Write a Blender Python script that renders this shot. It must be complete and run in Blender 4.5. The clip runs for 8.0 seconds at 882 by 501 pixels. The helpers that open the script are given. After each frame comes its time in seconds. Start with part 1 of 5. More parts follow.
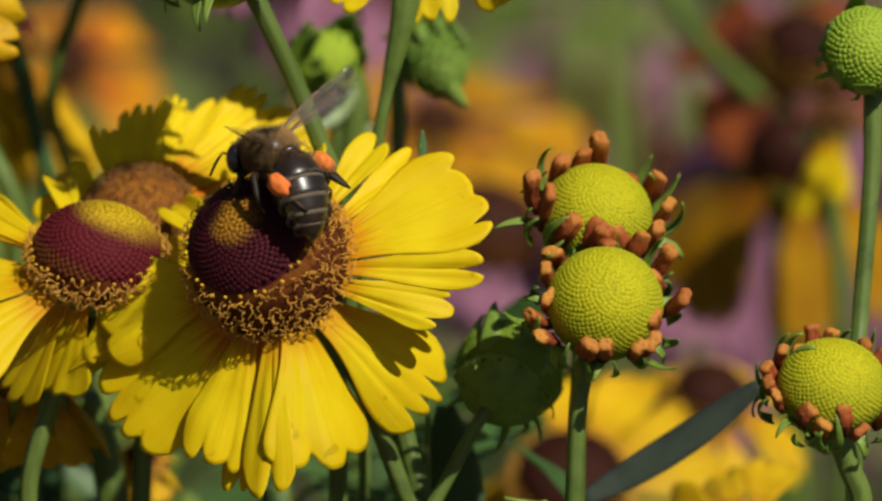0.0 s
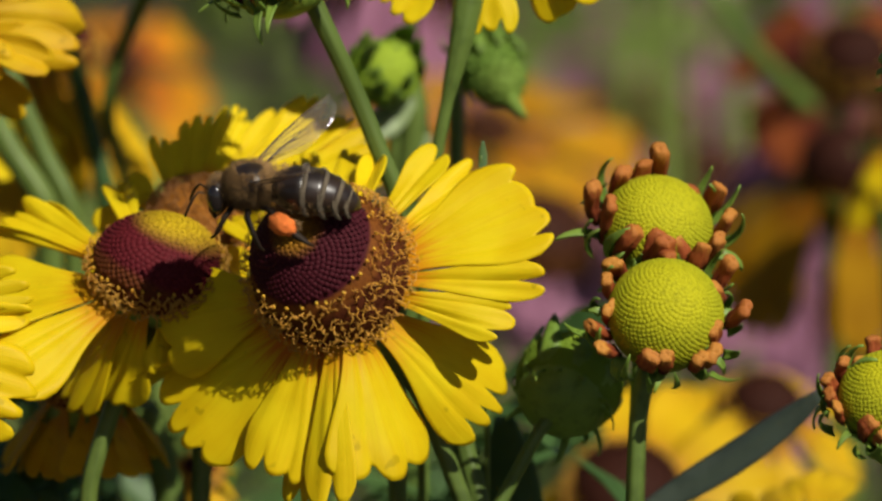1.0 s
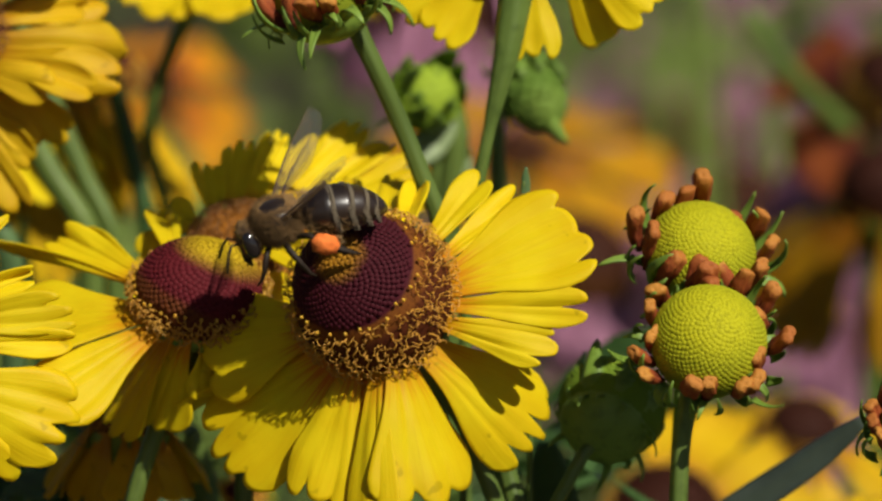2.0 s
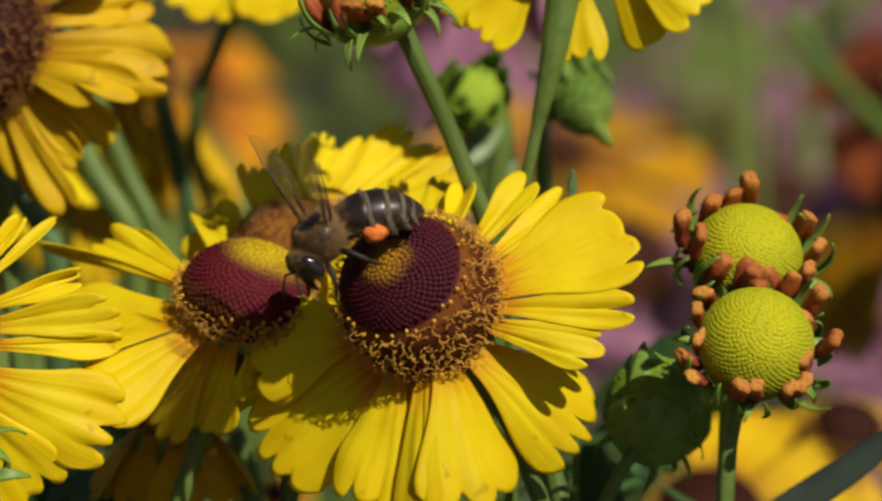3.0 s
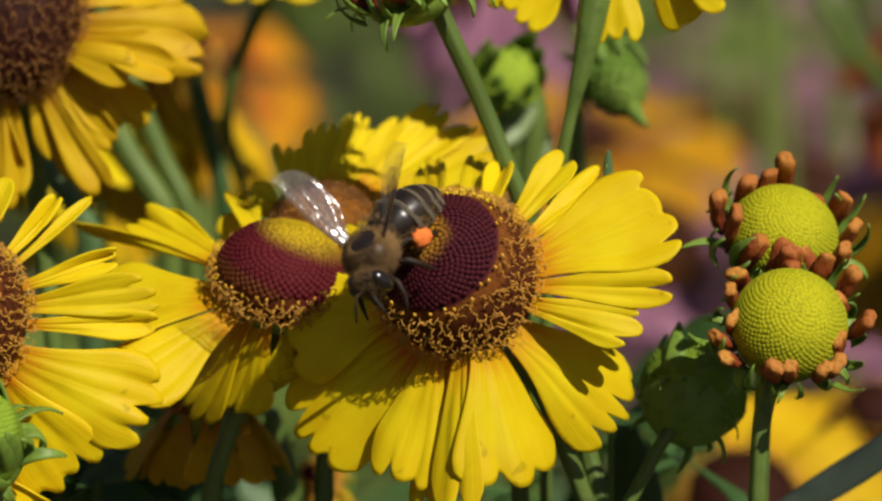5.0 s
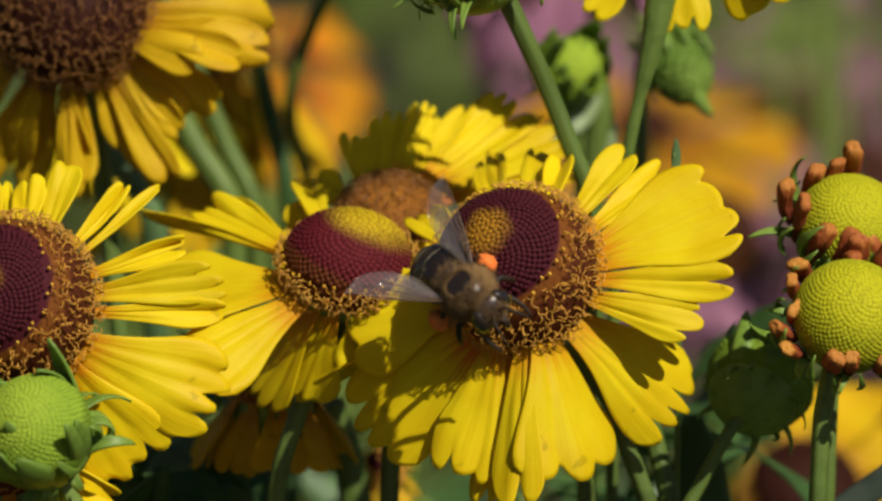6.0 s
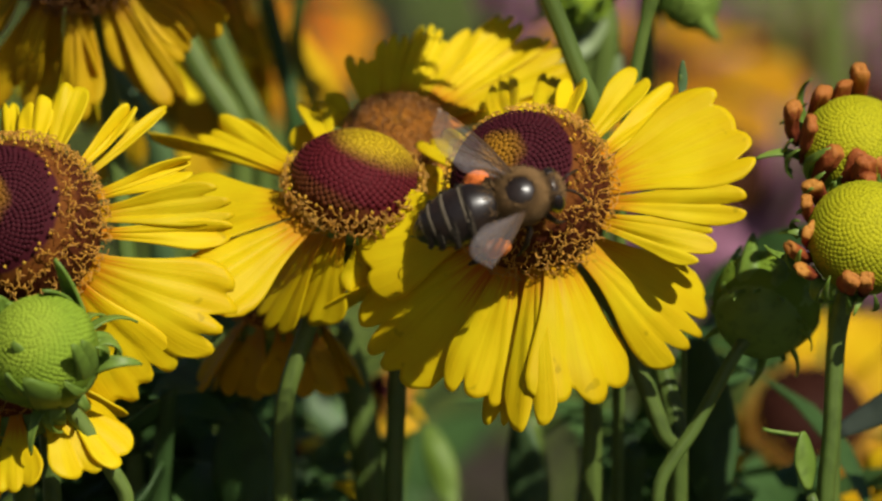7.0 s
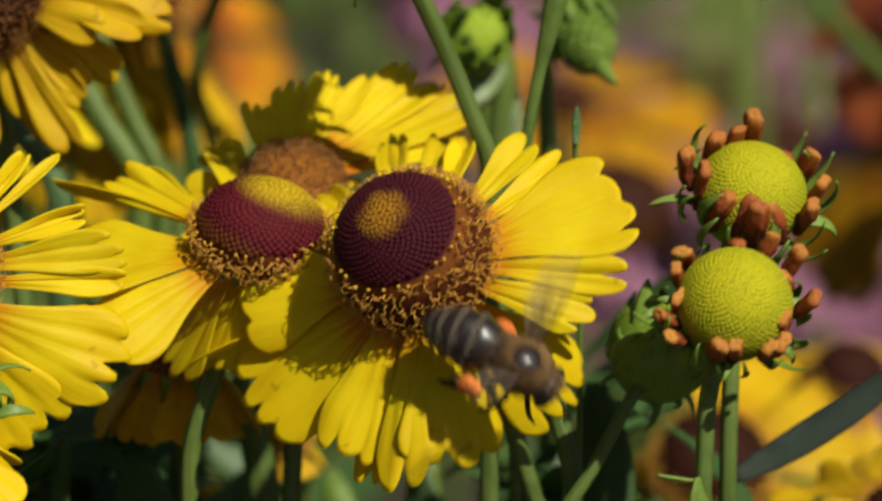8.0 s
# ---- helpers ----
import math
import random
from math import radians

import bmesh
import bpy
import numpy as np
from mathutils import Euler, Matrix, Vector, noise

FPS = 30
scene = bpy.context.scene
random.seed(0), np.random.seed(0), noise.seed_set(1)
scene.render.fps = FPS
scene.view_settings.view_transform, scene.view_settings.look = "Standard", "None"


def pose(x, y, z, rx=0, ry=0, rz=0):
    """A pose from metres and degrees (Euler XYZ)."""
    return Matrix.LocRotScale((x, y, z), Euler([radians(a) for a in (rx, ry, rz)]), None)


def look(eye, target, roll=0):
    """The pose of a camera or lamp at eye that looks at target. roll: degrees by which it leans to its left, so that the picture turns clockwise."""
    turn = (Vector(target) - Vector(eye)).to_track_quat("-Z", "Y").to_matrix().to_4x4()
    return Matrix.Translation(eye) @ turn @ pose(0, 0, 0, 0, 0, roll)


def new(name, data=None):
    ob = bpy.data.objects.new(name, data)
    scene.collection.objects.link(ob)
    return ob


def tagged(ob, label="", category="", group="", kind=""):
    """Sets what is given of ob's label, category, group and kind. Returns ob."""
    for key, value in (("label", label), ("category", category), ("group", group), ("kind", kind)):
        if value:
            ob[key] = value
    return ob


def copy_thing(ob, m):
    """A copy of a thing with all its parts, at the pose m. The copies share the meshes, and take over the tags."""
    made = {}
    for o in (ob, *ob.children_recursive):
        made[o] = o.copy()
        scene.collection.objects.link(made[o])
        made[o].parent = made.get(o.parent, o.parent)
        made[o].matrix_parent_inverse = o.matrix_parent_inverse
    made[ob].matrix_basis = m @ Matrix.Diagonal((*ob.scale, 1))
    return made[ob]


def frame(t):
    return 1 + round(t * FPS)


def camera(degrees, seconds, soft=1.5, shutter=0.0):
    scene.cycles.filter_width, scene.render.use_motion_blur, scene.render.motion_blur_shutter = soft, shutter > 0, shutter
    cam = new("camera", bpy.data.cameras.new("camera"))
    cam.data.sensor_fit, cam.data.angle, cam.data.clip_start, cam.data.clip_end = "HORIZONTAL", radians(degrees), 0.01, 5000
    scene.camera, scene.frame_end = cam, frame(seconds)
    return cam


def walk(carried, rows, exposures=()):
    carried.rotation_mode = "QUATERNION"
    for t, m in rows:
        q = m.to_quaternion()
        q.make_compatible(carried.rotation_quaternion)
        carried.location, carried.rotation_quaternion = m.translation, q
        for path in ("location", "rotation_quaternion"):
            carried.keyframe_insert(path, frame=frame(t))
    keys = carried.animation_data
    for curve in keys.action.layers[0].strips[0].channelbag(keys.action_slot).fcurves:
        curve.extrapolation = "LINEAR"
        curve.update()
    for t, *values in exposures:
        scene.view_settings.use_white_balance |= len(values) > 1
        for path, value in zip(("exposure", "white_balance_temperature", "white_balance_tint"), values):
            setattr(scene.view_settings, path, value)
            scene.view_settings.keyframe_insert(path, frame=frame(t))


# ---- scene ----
# ---- camera ----
cam = camera(10, 8.0, soft=2.5, shutter=0.5)
cam.data.dof.use_dof = True
cam.data.dof.focus_distance = 0.443
cam.data.dof.aperture_fstop = 26
PATH = [
    (0, look((0.00000, -0.43275, 1.05790), (0.00000, 0.00000, 0.95000))),
    (0.5, look((-0.00124, -0.43286, 1.05747), (-0.00294, -0.00026, 0.94897))),
    (1, look((-0.00227, -0.43265, 1.05830), (-0.00538, 0.00022, 0.95095))),
    (1.5, look((-0.00327, -0.43245, 1.05911), (-0.00776, 0.00069, 0.95287))),
    (1.7, look((-0.00362, -0.43240, 1.05930), (-0.00861, 0.00079, 0.95330))),
    (2.8, look((-0.00467, -0.43247, 1.05901), (-0.01108, 0.00060, 0.95260))),
    (3, look((-0.00563, -0.43239, 1.05935), (-0.01337, 0.00077, 0.95338))),
    (3.2, look((-0.00628, -0.43238, 1.05938), (-0.01490, 0.00077, 0.95344))),
    (3.5, look((-0.00828, -0.43237, 1.05944), (-0.01963, 0.00073, 0.95354))),
    (3.8, look((-0.00722, -0.43228, 1.05980), (-0.01714, 0.00098, 0.95444))),
    (4, look((-0.00801, -0.43222, 1.06005), (-0.01903, 0.00110, 0.95500))),
    (4.2, look((-0.00833, -0.43226, 1.05986), (-0.01977, 0.00098, 0.95455))),
    (4.5, look((-0.00916, -0.43232, 1.05961), (-0.02174, 0.00079, 0.95393))),
    (4.7, look((-0.00693, -0.43245, 1.05909), (-0.01644, 0.00058, 0.95275))),
    (5.8, look((-0.00875, -0.43264, 1.05836), (-0.02073, 0.00008, 0.95097))),
    (6, look((-0.00951, -0.43267, 1.05824), (-0.02253, -0.00003, 0.95066))),
    (6.4, look((-0.00885, -0.43307, 1.05662), (-0.02094, -0.00097, 0.94682))),
    (6.5, look((-0.00916, -0.43317, 1.05621), (-0.02167, -0.00122, 0.94585))),
    (7, look((-0.00976, -0.43337, 1.05540), (-0.02307, -0.00174, 0.94390))),
    (7.2, look((-0.00808, -0.43332, 1.05561), (-0.01910, -0.00154, 0.94443))),
    (7.5, look((-0.00774, -0.43327, 1.05583), (-0.01831, -0.00139, 0.94497))),
    (7.8, look((-0.00640, -0.43310, 1.05650), (-0.01516, -0.00094, 0.94659))),
    (8, look((-0.00578, -0.43296, 1.05707), (-0.01369, -0.00059, 0.94795))),
]
walk(cam, PATH)

# ---- garden axes: millimetres to the right, up and back from the middle of the bed, tilted 14 degrees ----
TILT = radians(14)
RIGHT = Vector((1, 0, 0))
UP = Vector((0, math.sin(TILT), math.cos(TILT)))
BACK = Vector((0, math.cos(TILT), -math.sin(TILT)))
MIDDLE = Vector((0, 0, 0.95))


def way(u, v, d):
    return (RIGHT * u + UP * v + BACK * d).normalized()


def spot(u, v, d):
    return MIDDLE + (RIGHT * u + UP * v + BACK * d) / 1000


def axes(axis, at):
    """A pose at a spot whose z looks along the axis and whose x lies nearest to the right."""
    z = axis.normalized()
    x = (RIGHT - z * RIGHT.dot(z)).normalized()
    y = z.cross(x)
    m = Matrix((x, y, z)).transposed().to_4x4()
    m.translation = at
    return m


# ---- world and sun ----
SUN = way(0.43, 0.60, -0.68)
world = bpy.data.worlds.new("sky")
scene.world = world
world.use_nodes = True
sky = world.node_tree.nodes.new("ShaderNodeTexSky")
sky.sky_type = "NISHITA"
sky.sun_disc = False
sky.sun_elevation = math.asin(SUN.z)
sky.sun_rotation = math.atan2(SUN.x, SUN.y)
world.node_tree.links.new(sky.outputs[0], world.node_tree.nodes["Background"].inputs[0])
world.node_tree.nodes["Background"].inputs[1].default_value = 0.042
sun = new("sun", bpy.data.lights.new("sun", "SUN"))
sun.data.energy = 5.45
sun.data.angle = radians(0.6)
sun.data.color = (1.0, 0.95, 0.84)
sun.matrix_world = look(MIDDLE + SUN, MIDDLE)
scene.view_settings.exposure = -0.24


# ---- materials ----
def shader(name):
    m = bpy.data.materials.new(name)
    m.use_nodes = True
    t = m.node_tree
    return m, t, t.nodes["Principled BSDF"], t.nodes["Material Output"]


def node(t, kind, **values):
    n = t.nodes.new("ShaderNode" + kind)
    for key, value in values.items():
        n.inputs[key.replace("_", " ")].default_value = value
    return n


def mixed(t, fac, a, b):
    n = t.nodes.new("ShaderNodeMix")
    n.data_type = "RGBA"
    for socket, value in ((n.inputs[0], fac), (n.inputs[6], a), (n.inputs[7], b)):
        if isinstance(value, bpy.types.NodeSocket):
            t.links.new(value, socket)
        else:
            socket.default_value = value if not isinstance(value, tuple) else (*value[:3], 1)
    return n.outputs[2]


def graded(t, value, low, high):
    n = t.nodes.new("ShaderNodeMapRange")
    n.interpolation_type = "SMOOTHSTEP"
    t.links.new(value, n.inputs[0])
    n.inputs[1].default_value, n.inputs[2].default_value = low, high
    return n.outputs[0]


def arith(t, op, a, b=0.0):
    n = t.nodes.new("ShaderNodeMath")
    n.operation = op
    for socket, value in ((n.inputs[0], a), (n.inputs[1], b)):
        if isinstance(value, bpy.types.NodeSocket):
            t.links.new(value, socket)
        else:
            socket.default_value = value
    return n.outputs[0]


def grain(t, vector, scale, detail=4, stretch=(1, 1, 1)):
    m = t.nodes.new("ShaderNodeMapping")
    m.inputs["Scale"].default_value = stretch
    t.links.new(vector, m.inputs[0])
    n = node(t, "TexNoise", Scale=scale, Detail=detail)
    t.links.new(m.outputs[0], n.inputs[0])
    return n.outputs[0]


def bumped(t, shade, height, strength, distance):
    n = node(t, "Bump", Strength=strength, Distance=distance)
    t.links.new(height, n.inputs["Height"])
    t.links.new(n.outputs[0], shade.inputs["Normal"])
    return n.outputs[0]


def seen_through(t, shade, out, colour, share, normal=None):
    """Lets part of the light through a thin sheet."""
    n = t.nodes.new("ShaderNodeBsdfTranslucent")
    if isinstance(colour, tuple):
        n.inputs[0].default_value = (*colour, 1)
    else:
        t.links.new(colour, n.inputs[0])
    if normal:
        t.links.new(normal, n.inputs[1])
    m = t.nodes.new("ShaderNodeMixShader")
    m.inputs[0].default_value = share
    t.links.new(shade.outputs[0], m.inputs[1])
    t.links.new(n.outputs[0], m.inputs[2])
    t.links.new(m.outputs[0], out.inputs[0])


def plain(name, a, b, scale=900, rough=0.5, bump=0.3, depth=0.0001, through_share=0.0, stretch=(1, 1, 1), spec=0.4, c=None, coat=0.0):
    """A living surface: two colours in coarse blotches and fine grain, with relief."""
    m, t, p, out = shader(name)
    tc = t.nodes.new("ShaderNodeTexCoord").outputs["Object"]
    fine = grain(t, tc, scale, 5, stretch)
    coarse = grain(t, tc, scale * 0.13, 3, stretch)
    col = mixed(t, graded(t, coarse, 0.3, 0.7), a, b)
    col = mixed(t, arith(t, "MULTIPLY", graded(t, fine, 0.45, 0.75), 0.6), col, c or tuple(x * 0.6 for x in a))
    info = t.nodes.new("ShaderNodeObjectInfo").outputs["Random"]
    hsv = node(t, "HueSaturation")
    t.links.new(arith(t, "ADD", arith(t, "MULTIPLY", info, 0.24), 0.88), hsv.inputs["Value"])
    t.links.new(col, hsv.inputs["Color"])
    t.links.new(hsv.outputs[0], p.inputs["Base Color"])
    p.inputs["Roughness"].default_value = rough
    p.inputs["Specular IOR Level"].default_value = spec
    p.inputs["Coat Weight"].default_value = coat
    nrm = bumped(t, p, fine, bump, depth)
    if through_share:
        seen_through(t, p, out, hsv.outputs[0], through_share, nrm)
    return m


def petal_skin(name, body, pale, base, base_reach=0.40, share=0.30):
    """Ray petal: veins along its length, a flushed base, small worn marks. v runs from base to tip."""
    m, t, p, out = shader(name)
    uv = t.nodes.new("ShaderNodeUVMap").outputs[0]
    sep = t.nodes.new("ShaderNodeSeparateXYZ")
    t.links.new(uv, sep.inputs[0])
    obj = t.nodes.new("ShaderNodeTexCoord").outputs["Object"]
    info = t.nodes.new("ShaderNodeObjectInfo").outputs["Random"]
    veins = grain(t, uv, 5, 5, (5.0, 0.35, 1))
    blot = grain(t, obj, 160, 3)
    col = mixed(t, graded(t, blot, 0.3, 0.72), body, pale)
    col = mixed(t, arith(t, "MULTIPLY", graded(t, veins, 0.48, 0.72), 0.20), col, tuple(x * y for x, y in zip(body, (0.84, 0.68, 0.6))))
    reach = arith(t, "ADD", sep.outputs[1], arith(t, "MULTIPLY", arith(t, "SUBTRACT", veins, 0.5), 0.55))
    flush = arith(t, "SUBTRACT", 1.0, graded(t, reach, base_reach * 0.35, base_reach))
    col = mixed(t, arith(t, "MULTIPLY", flush, arith(t, "ADD", arith(t, "MULTIPLY", info, 0.45), 0.42)), col, base)
    marks = grain(t, obj, 420, 2)
    col = mixed(t, arith(t, "MULTIPLY", graded(t, marks, 0.70, 0.76), 0.55), col, tuple(x * 0.55 for x in body))
    hsv = node(t, "HueSaturation")
    t.links.new(arith(t, "ADD", arith(t, "MULTIPLY", info, 0.16), 0.90), hsv.inputs["Value"])
    t.links.new(col, hsv.inputs["Color"])
    t.links.new(hsv.outputs[0], p.inputs["Base Color"])
    p.inputs["Roughness"].default_value = 0.5
    p.inputs["Specular IOR Level"].default_value = 0.16
    nrm = bumped(t, p, veins, 0.22, 0.00022)
    seen_through(t, p, out, hsv.outputs[0], share, nrm)
    return m


def disc_skin(name, middle, ring, rim, a0, a1, a2, a3, band=None, lean=(0, 0, 1)):
    """Colours by the angle from the head's axis (cosine, from tip to rim)."""
    m, t, p, out = shader(name)
    obj = t.nodes.new("ShaderNodeTexCoord").outputs["Object"]
    n = t.nodes.new("ShaderNodeVectorMath")
    n.operation = "NORMALIZE"
    t.links.new(obj, n.inputs[0])
    sep = t.nodes.new("ShaderNodeVectorMath")
    sep.operation = "DOT_PRODUCT"
    sep.inputs[1].default_value = lean
    t.links.new(n.outputs[0], sep.inputs[0])
    fine = grain(t, obj, 2500, 4)
    blot = grain(t, obj, 500, 3)
    h = arith(t, "ADD", sep.outputs["Value"], arith(t, "MULTIPLY", arith(t, "SUBTRACT", blot, 0.5), 0.07))
    col = mixed(t, graded(t, h, a1, a0), ring, middle)
    if band:
        col = mixed(t, graded(t, h, a2, a2 + 0.05), band, col)
        col = mixed(t, graded(t, h, a3 - 0.12, a3), rim, col)
    else:
        col = mixed(t, graded(t, h, a3, a2), rim, col)
    col = mixed(t, arith(t, "MULTIPLY", graded(t, fine, 0.45, 0.75), 0.5), col, tuple(x * 0.5 for x in ring))
    t.links.new(col, p.inputs["Base Color"])
    p.inputs["Roughness"].default_value = 0.6
    p.inputs["Specular IOR Level"].default_value = 0.08
    bumped(t, p, fine, 0.4, 0.00008)
    return m


YELLOW = petal_skin("yellow_petal", (0.81, 0.57, 0.004), (0.88, 0.69, 0.008), (0.66, 0.10, 0.006))
# yellow petals with their shade put into the colour
SHADED_YELLOW = petal_skin("shaded_yellow_petal", (0.40, 0.19, 0.006), (0.52, 0.27, 0.008), (0.3, 0.08, 0.006))
# fading petals; also low yellow flowers with dimmer light put into the colour
GOLD = petal_skin("fading_and_dimmed_gold_petal", (0.64, 0.37, 0.008), (0.78, 0.52, 0.01), (0.45, 0.15, 0.01), 0.45)
HONEY = petal_skin("honey_amber_petal", (0.56, 0.25, 0.008), (0.66, 0.36, 0.010), (0.42, 0.14, 0.01), 0.5)
ORANGE = petal_skin("orange_petal", (0.70, 0.22, 0.010), (0.78, 0.40, 0.012), (0.60, 0.11, 0.015), 0.75)
RUSSET = petal_skin("russet_petal", (0.14, 0.028, 0.02), (0.36, 0.09, 0.02), (0.06, 0.012, 0.016), 0.7)
PINK = petal_skin("pink_petal", (0.36, 0.15, 0.24), (0.42, 0.19, 0.28), (0.30, 0.10, 0.20), 0.2)
DARK_DISC = disc_skin("dark_disc", (0.36, 0.165, 0.012), (0.060, 0.009, 0.014), (0.085, 0.022, 0.008), 1.0, 0.93, 0.57, 0.46, (0.17, 0.055, 0.010))
HALF_DISC = disc_skin("half_open_disc", (0.56, 0.38, 0.012), (0.11, 0.012, 0.016), (0.12, 0.034, 0.01), 1.0, 0.48, -0.05, -0.22, lean=(0.40, 0.38, 0.83))
BROWN_DISC = disc_skin("brown_disc", (0.04, 0.012, 0.007), (0.04, 0.012, 0.007), (0.08, 0.028, 0.008), 1.0, 0.9, 0.2, 0.0)
RUST_DISC = disc_skin("rust_disc", (0.34, 0.14, 0.015), (0.30, 0.11, 0.015), (0.30, 0.12, 0.01), 1.0, 0.9, 0.2, 0.0)
GREEN_DISC = disc_skin("yellow_green_disc", (0.46, 0.43, 0.012), (0.37, 0.37, 0.014), (0.20, 0.24, 0.015), 0.9, 0.45, 0.25, 0.0)
CONE_DISC = disc_skin("knobbly_green_cone", (0.16, 0.24, 0.04), (0.12, 0.20, 0.03), (0.10, 0.16, 0.02), 0.9, 0.5, 0.2, 0.0)
BUD_DISC = disc_skin("green_bud_disc", (0.30, 0.40, 0.035), (0.24, 0.35, 0.03), (0.14, 0.22, 0.02), 0.9, 0.5, 0.2, 0.0)
STYLE = plain("golden_style", (0.57, 0.26, 0.028), (0.66, 0.36, 0.05), 1500, 0.45, 0.2, 0.00003)
BEAD = plain("golden_bead", (0.72, 0.36, 0.02), (0.75, 0.45, 0.04), 1500, 0.4, 0.1, 0.00003)
OLD_STYLE = plain("brown_style", (0.22, 0.085, 0.016), (0.31, 0.13, 0.022), 1500, 0.5, 0.2, 0.00003)


def club_skin():
    """Rolled ray floret: dark red-brown at its base, rust, then yellow-orange at the worn tip."""
    m, t, p, out = shader("rust_orange_floret")
    sep = t.nodes.new("ShaderNodeSeparateXYZ")
    t.links.new(t.nodes.new("ShaderNodeUVMap").outputs[0], sep.inputs[0])
    obj = t.nodes.new("ShaderNodeTexCoord").outputs["Object"]
    info = t.nodes.new("ShaderNodeObjectInfo").outputs["Random"]
    fine = grain(t, obj, 2200, 4, (0.35, 1, 1))
    v = arith(t, "ADD", sep.outputs[1], arith(t, "MULTIPLY", arith(t, "SUBTRACT", fine, 0.5), 0.8))
    col = mixed(t, graded(t, v, 0.1, 0.55), (0.13, 0.022, 0.012), (0.34, 0.075, 0.020))
    tip = arith(t, "MULTIPLY", graded(t, v, 0.55, 0.95), arith(t, "ADD", arith(t, "MULTIPLY", info, 0.65), 0.15))
    col = mixed(t, tip, col, (0.64, 0.30, 0.045))
    t.links.new(col, p.inputs["Base Color"])
    p.inputs["Roughness"].default_value = 0.65
    p.inputs["Specular IOR Level"].default_value = 0.25
    nrm = bumped(t, p, fine, 0.7, 0.0003)
    seen_through(t, p, out, col, 0.12, nrm)
    return m


CLUB = club_skin()
STEM = plain("green_stem", (0.095, 0.15, 0.026), (0.14, 0.20, 0.038), 700, 0.5, 0.4, 0.0002, 0.06, (1, 1, 0.08))
SEPAL = plain("green_sepal", (0.15, 0.25, 0.03), (0.23, 0.34, 0.05), 900, 0.5, 0.4, 0.0001, 0.15)
# dark green, which also stands in for shade in the added leaf masses
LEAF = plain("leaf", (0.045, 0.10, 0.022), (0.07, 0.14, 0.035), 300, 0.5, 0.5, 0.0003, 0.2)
GREY_LEAF = plain("grey_green_leaf", (0.08, 0.15, 0.05), (0.12, 0.20, 0.07), 300, 0.5, 0.5, 0.0003, 0.15)
PALE_LEAF = plain("pale_leaf", (0.24, 0.32, 0.14), (0.32, 0.40, 0.19), 300, 0.5, 0.5, 0.0003, 0.2)
SLATE_LEAF = plain("slate_leaf", (0.045, 0.062, 0.045), (0.075, 0.09, 0.07), 300, 0.34, 0.5, 0.0003)
FAR_LEAF = plain("far_leaf", (0.16, 0.235, 0.038), (0.22, 0.29, 0.06), 30, 0.6, 0.4, 0.001, 0.25)
SOIL = plain("soil", (0.035, 0.024, 0.016), (0.06, 0.042, 0.028), 60, 0.9, 1.0, 0.01)


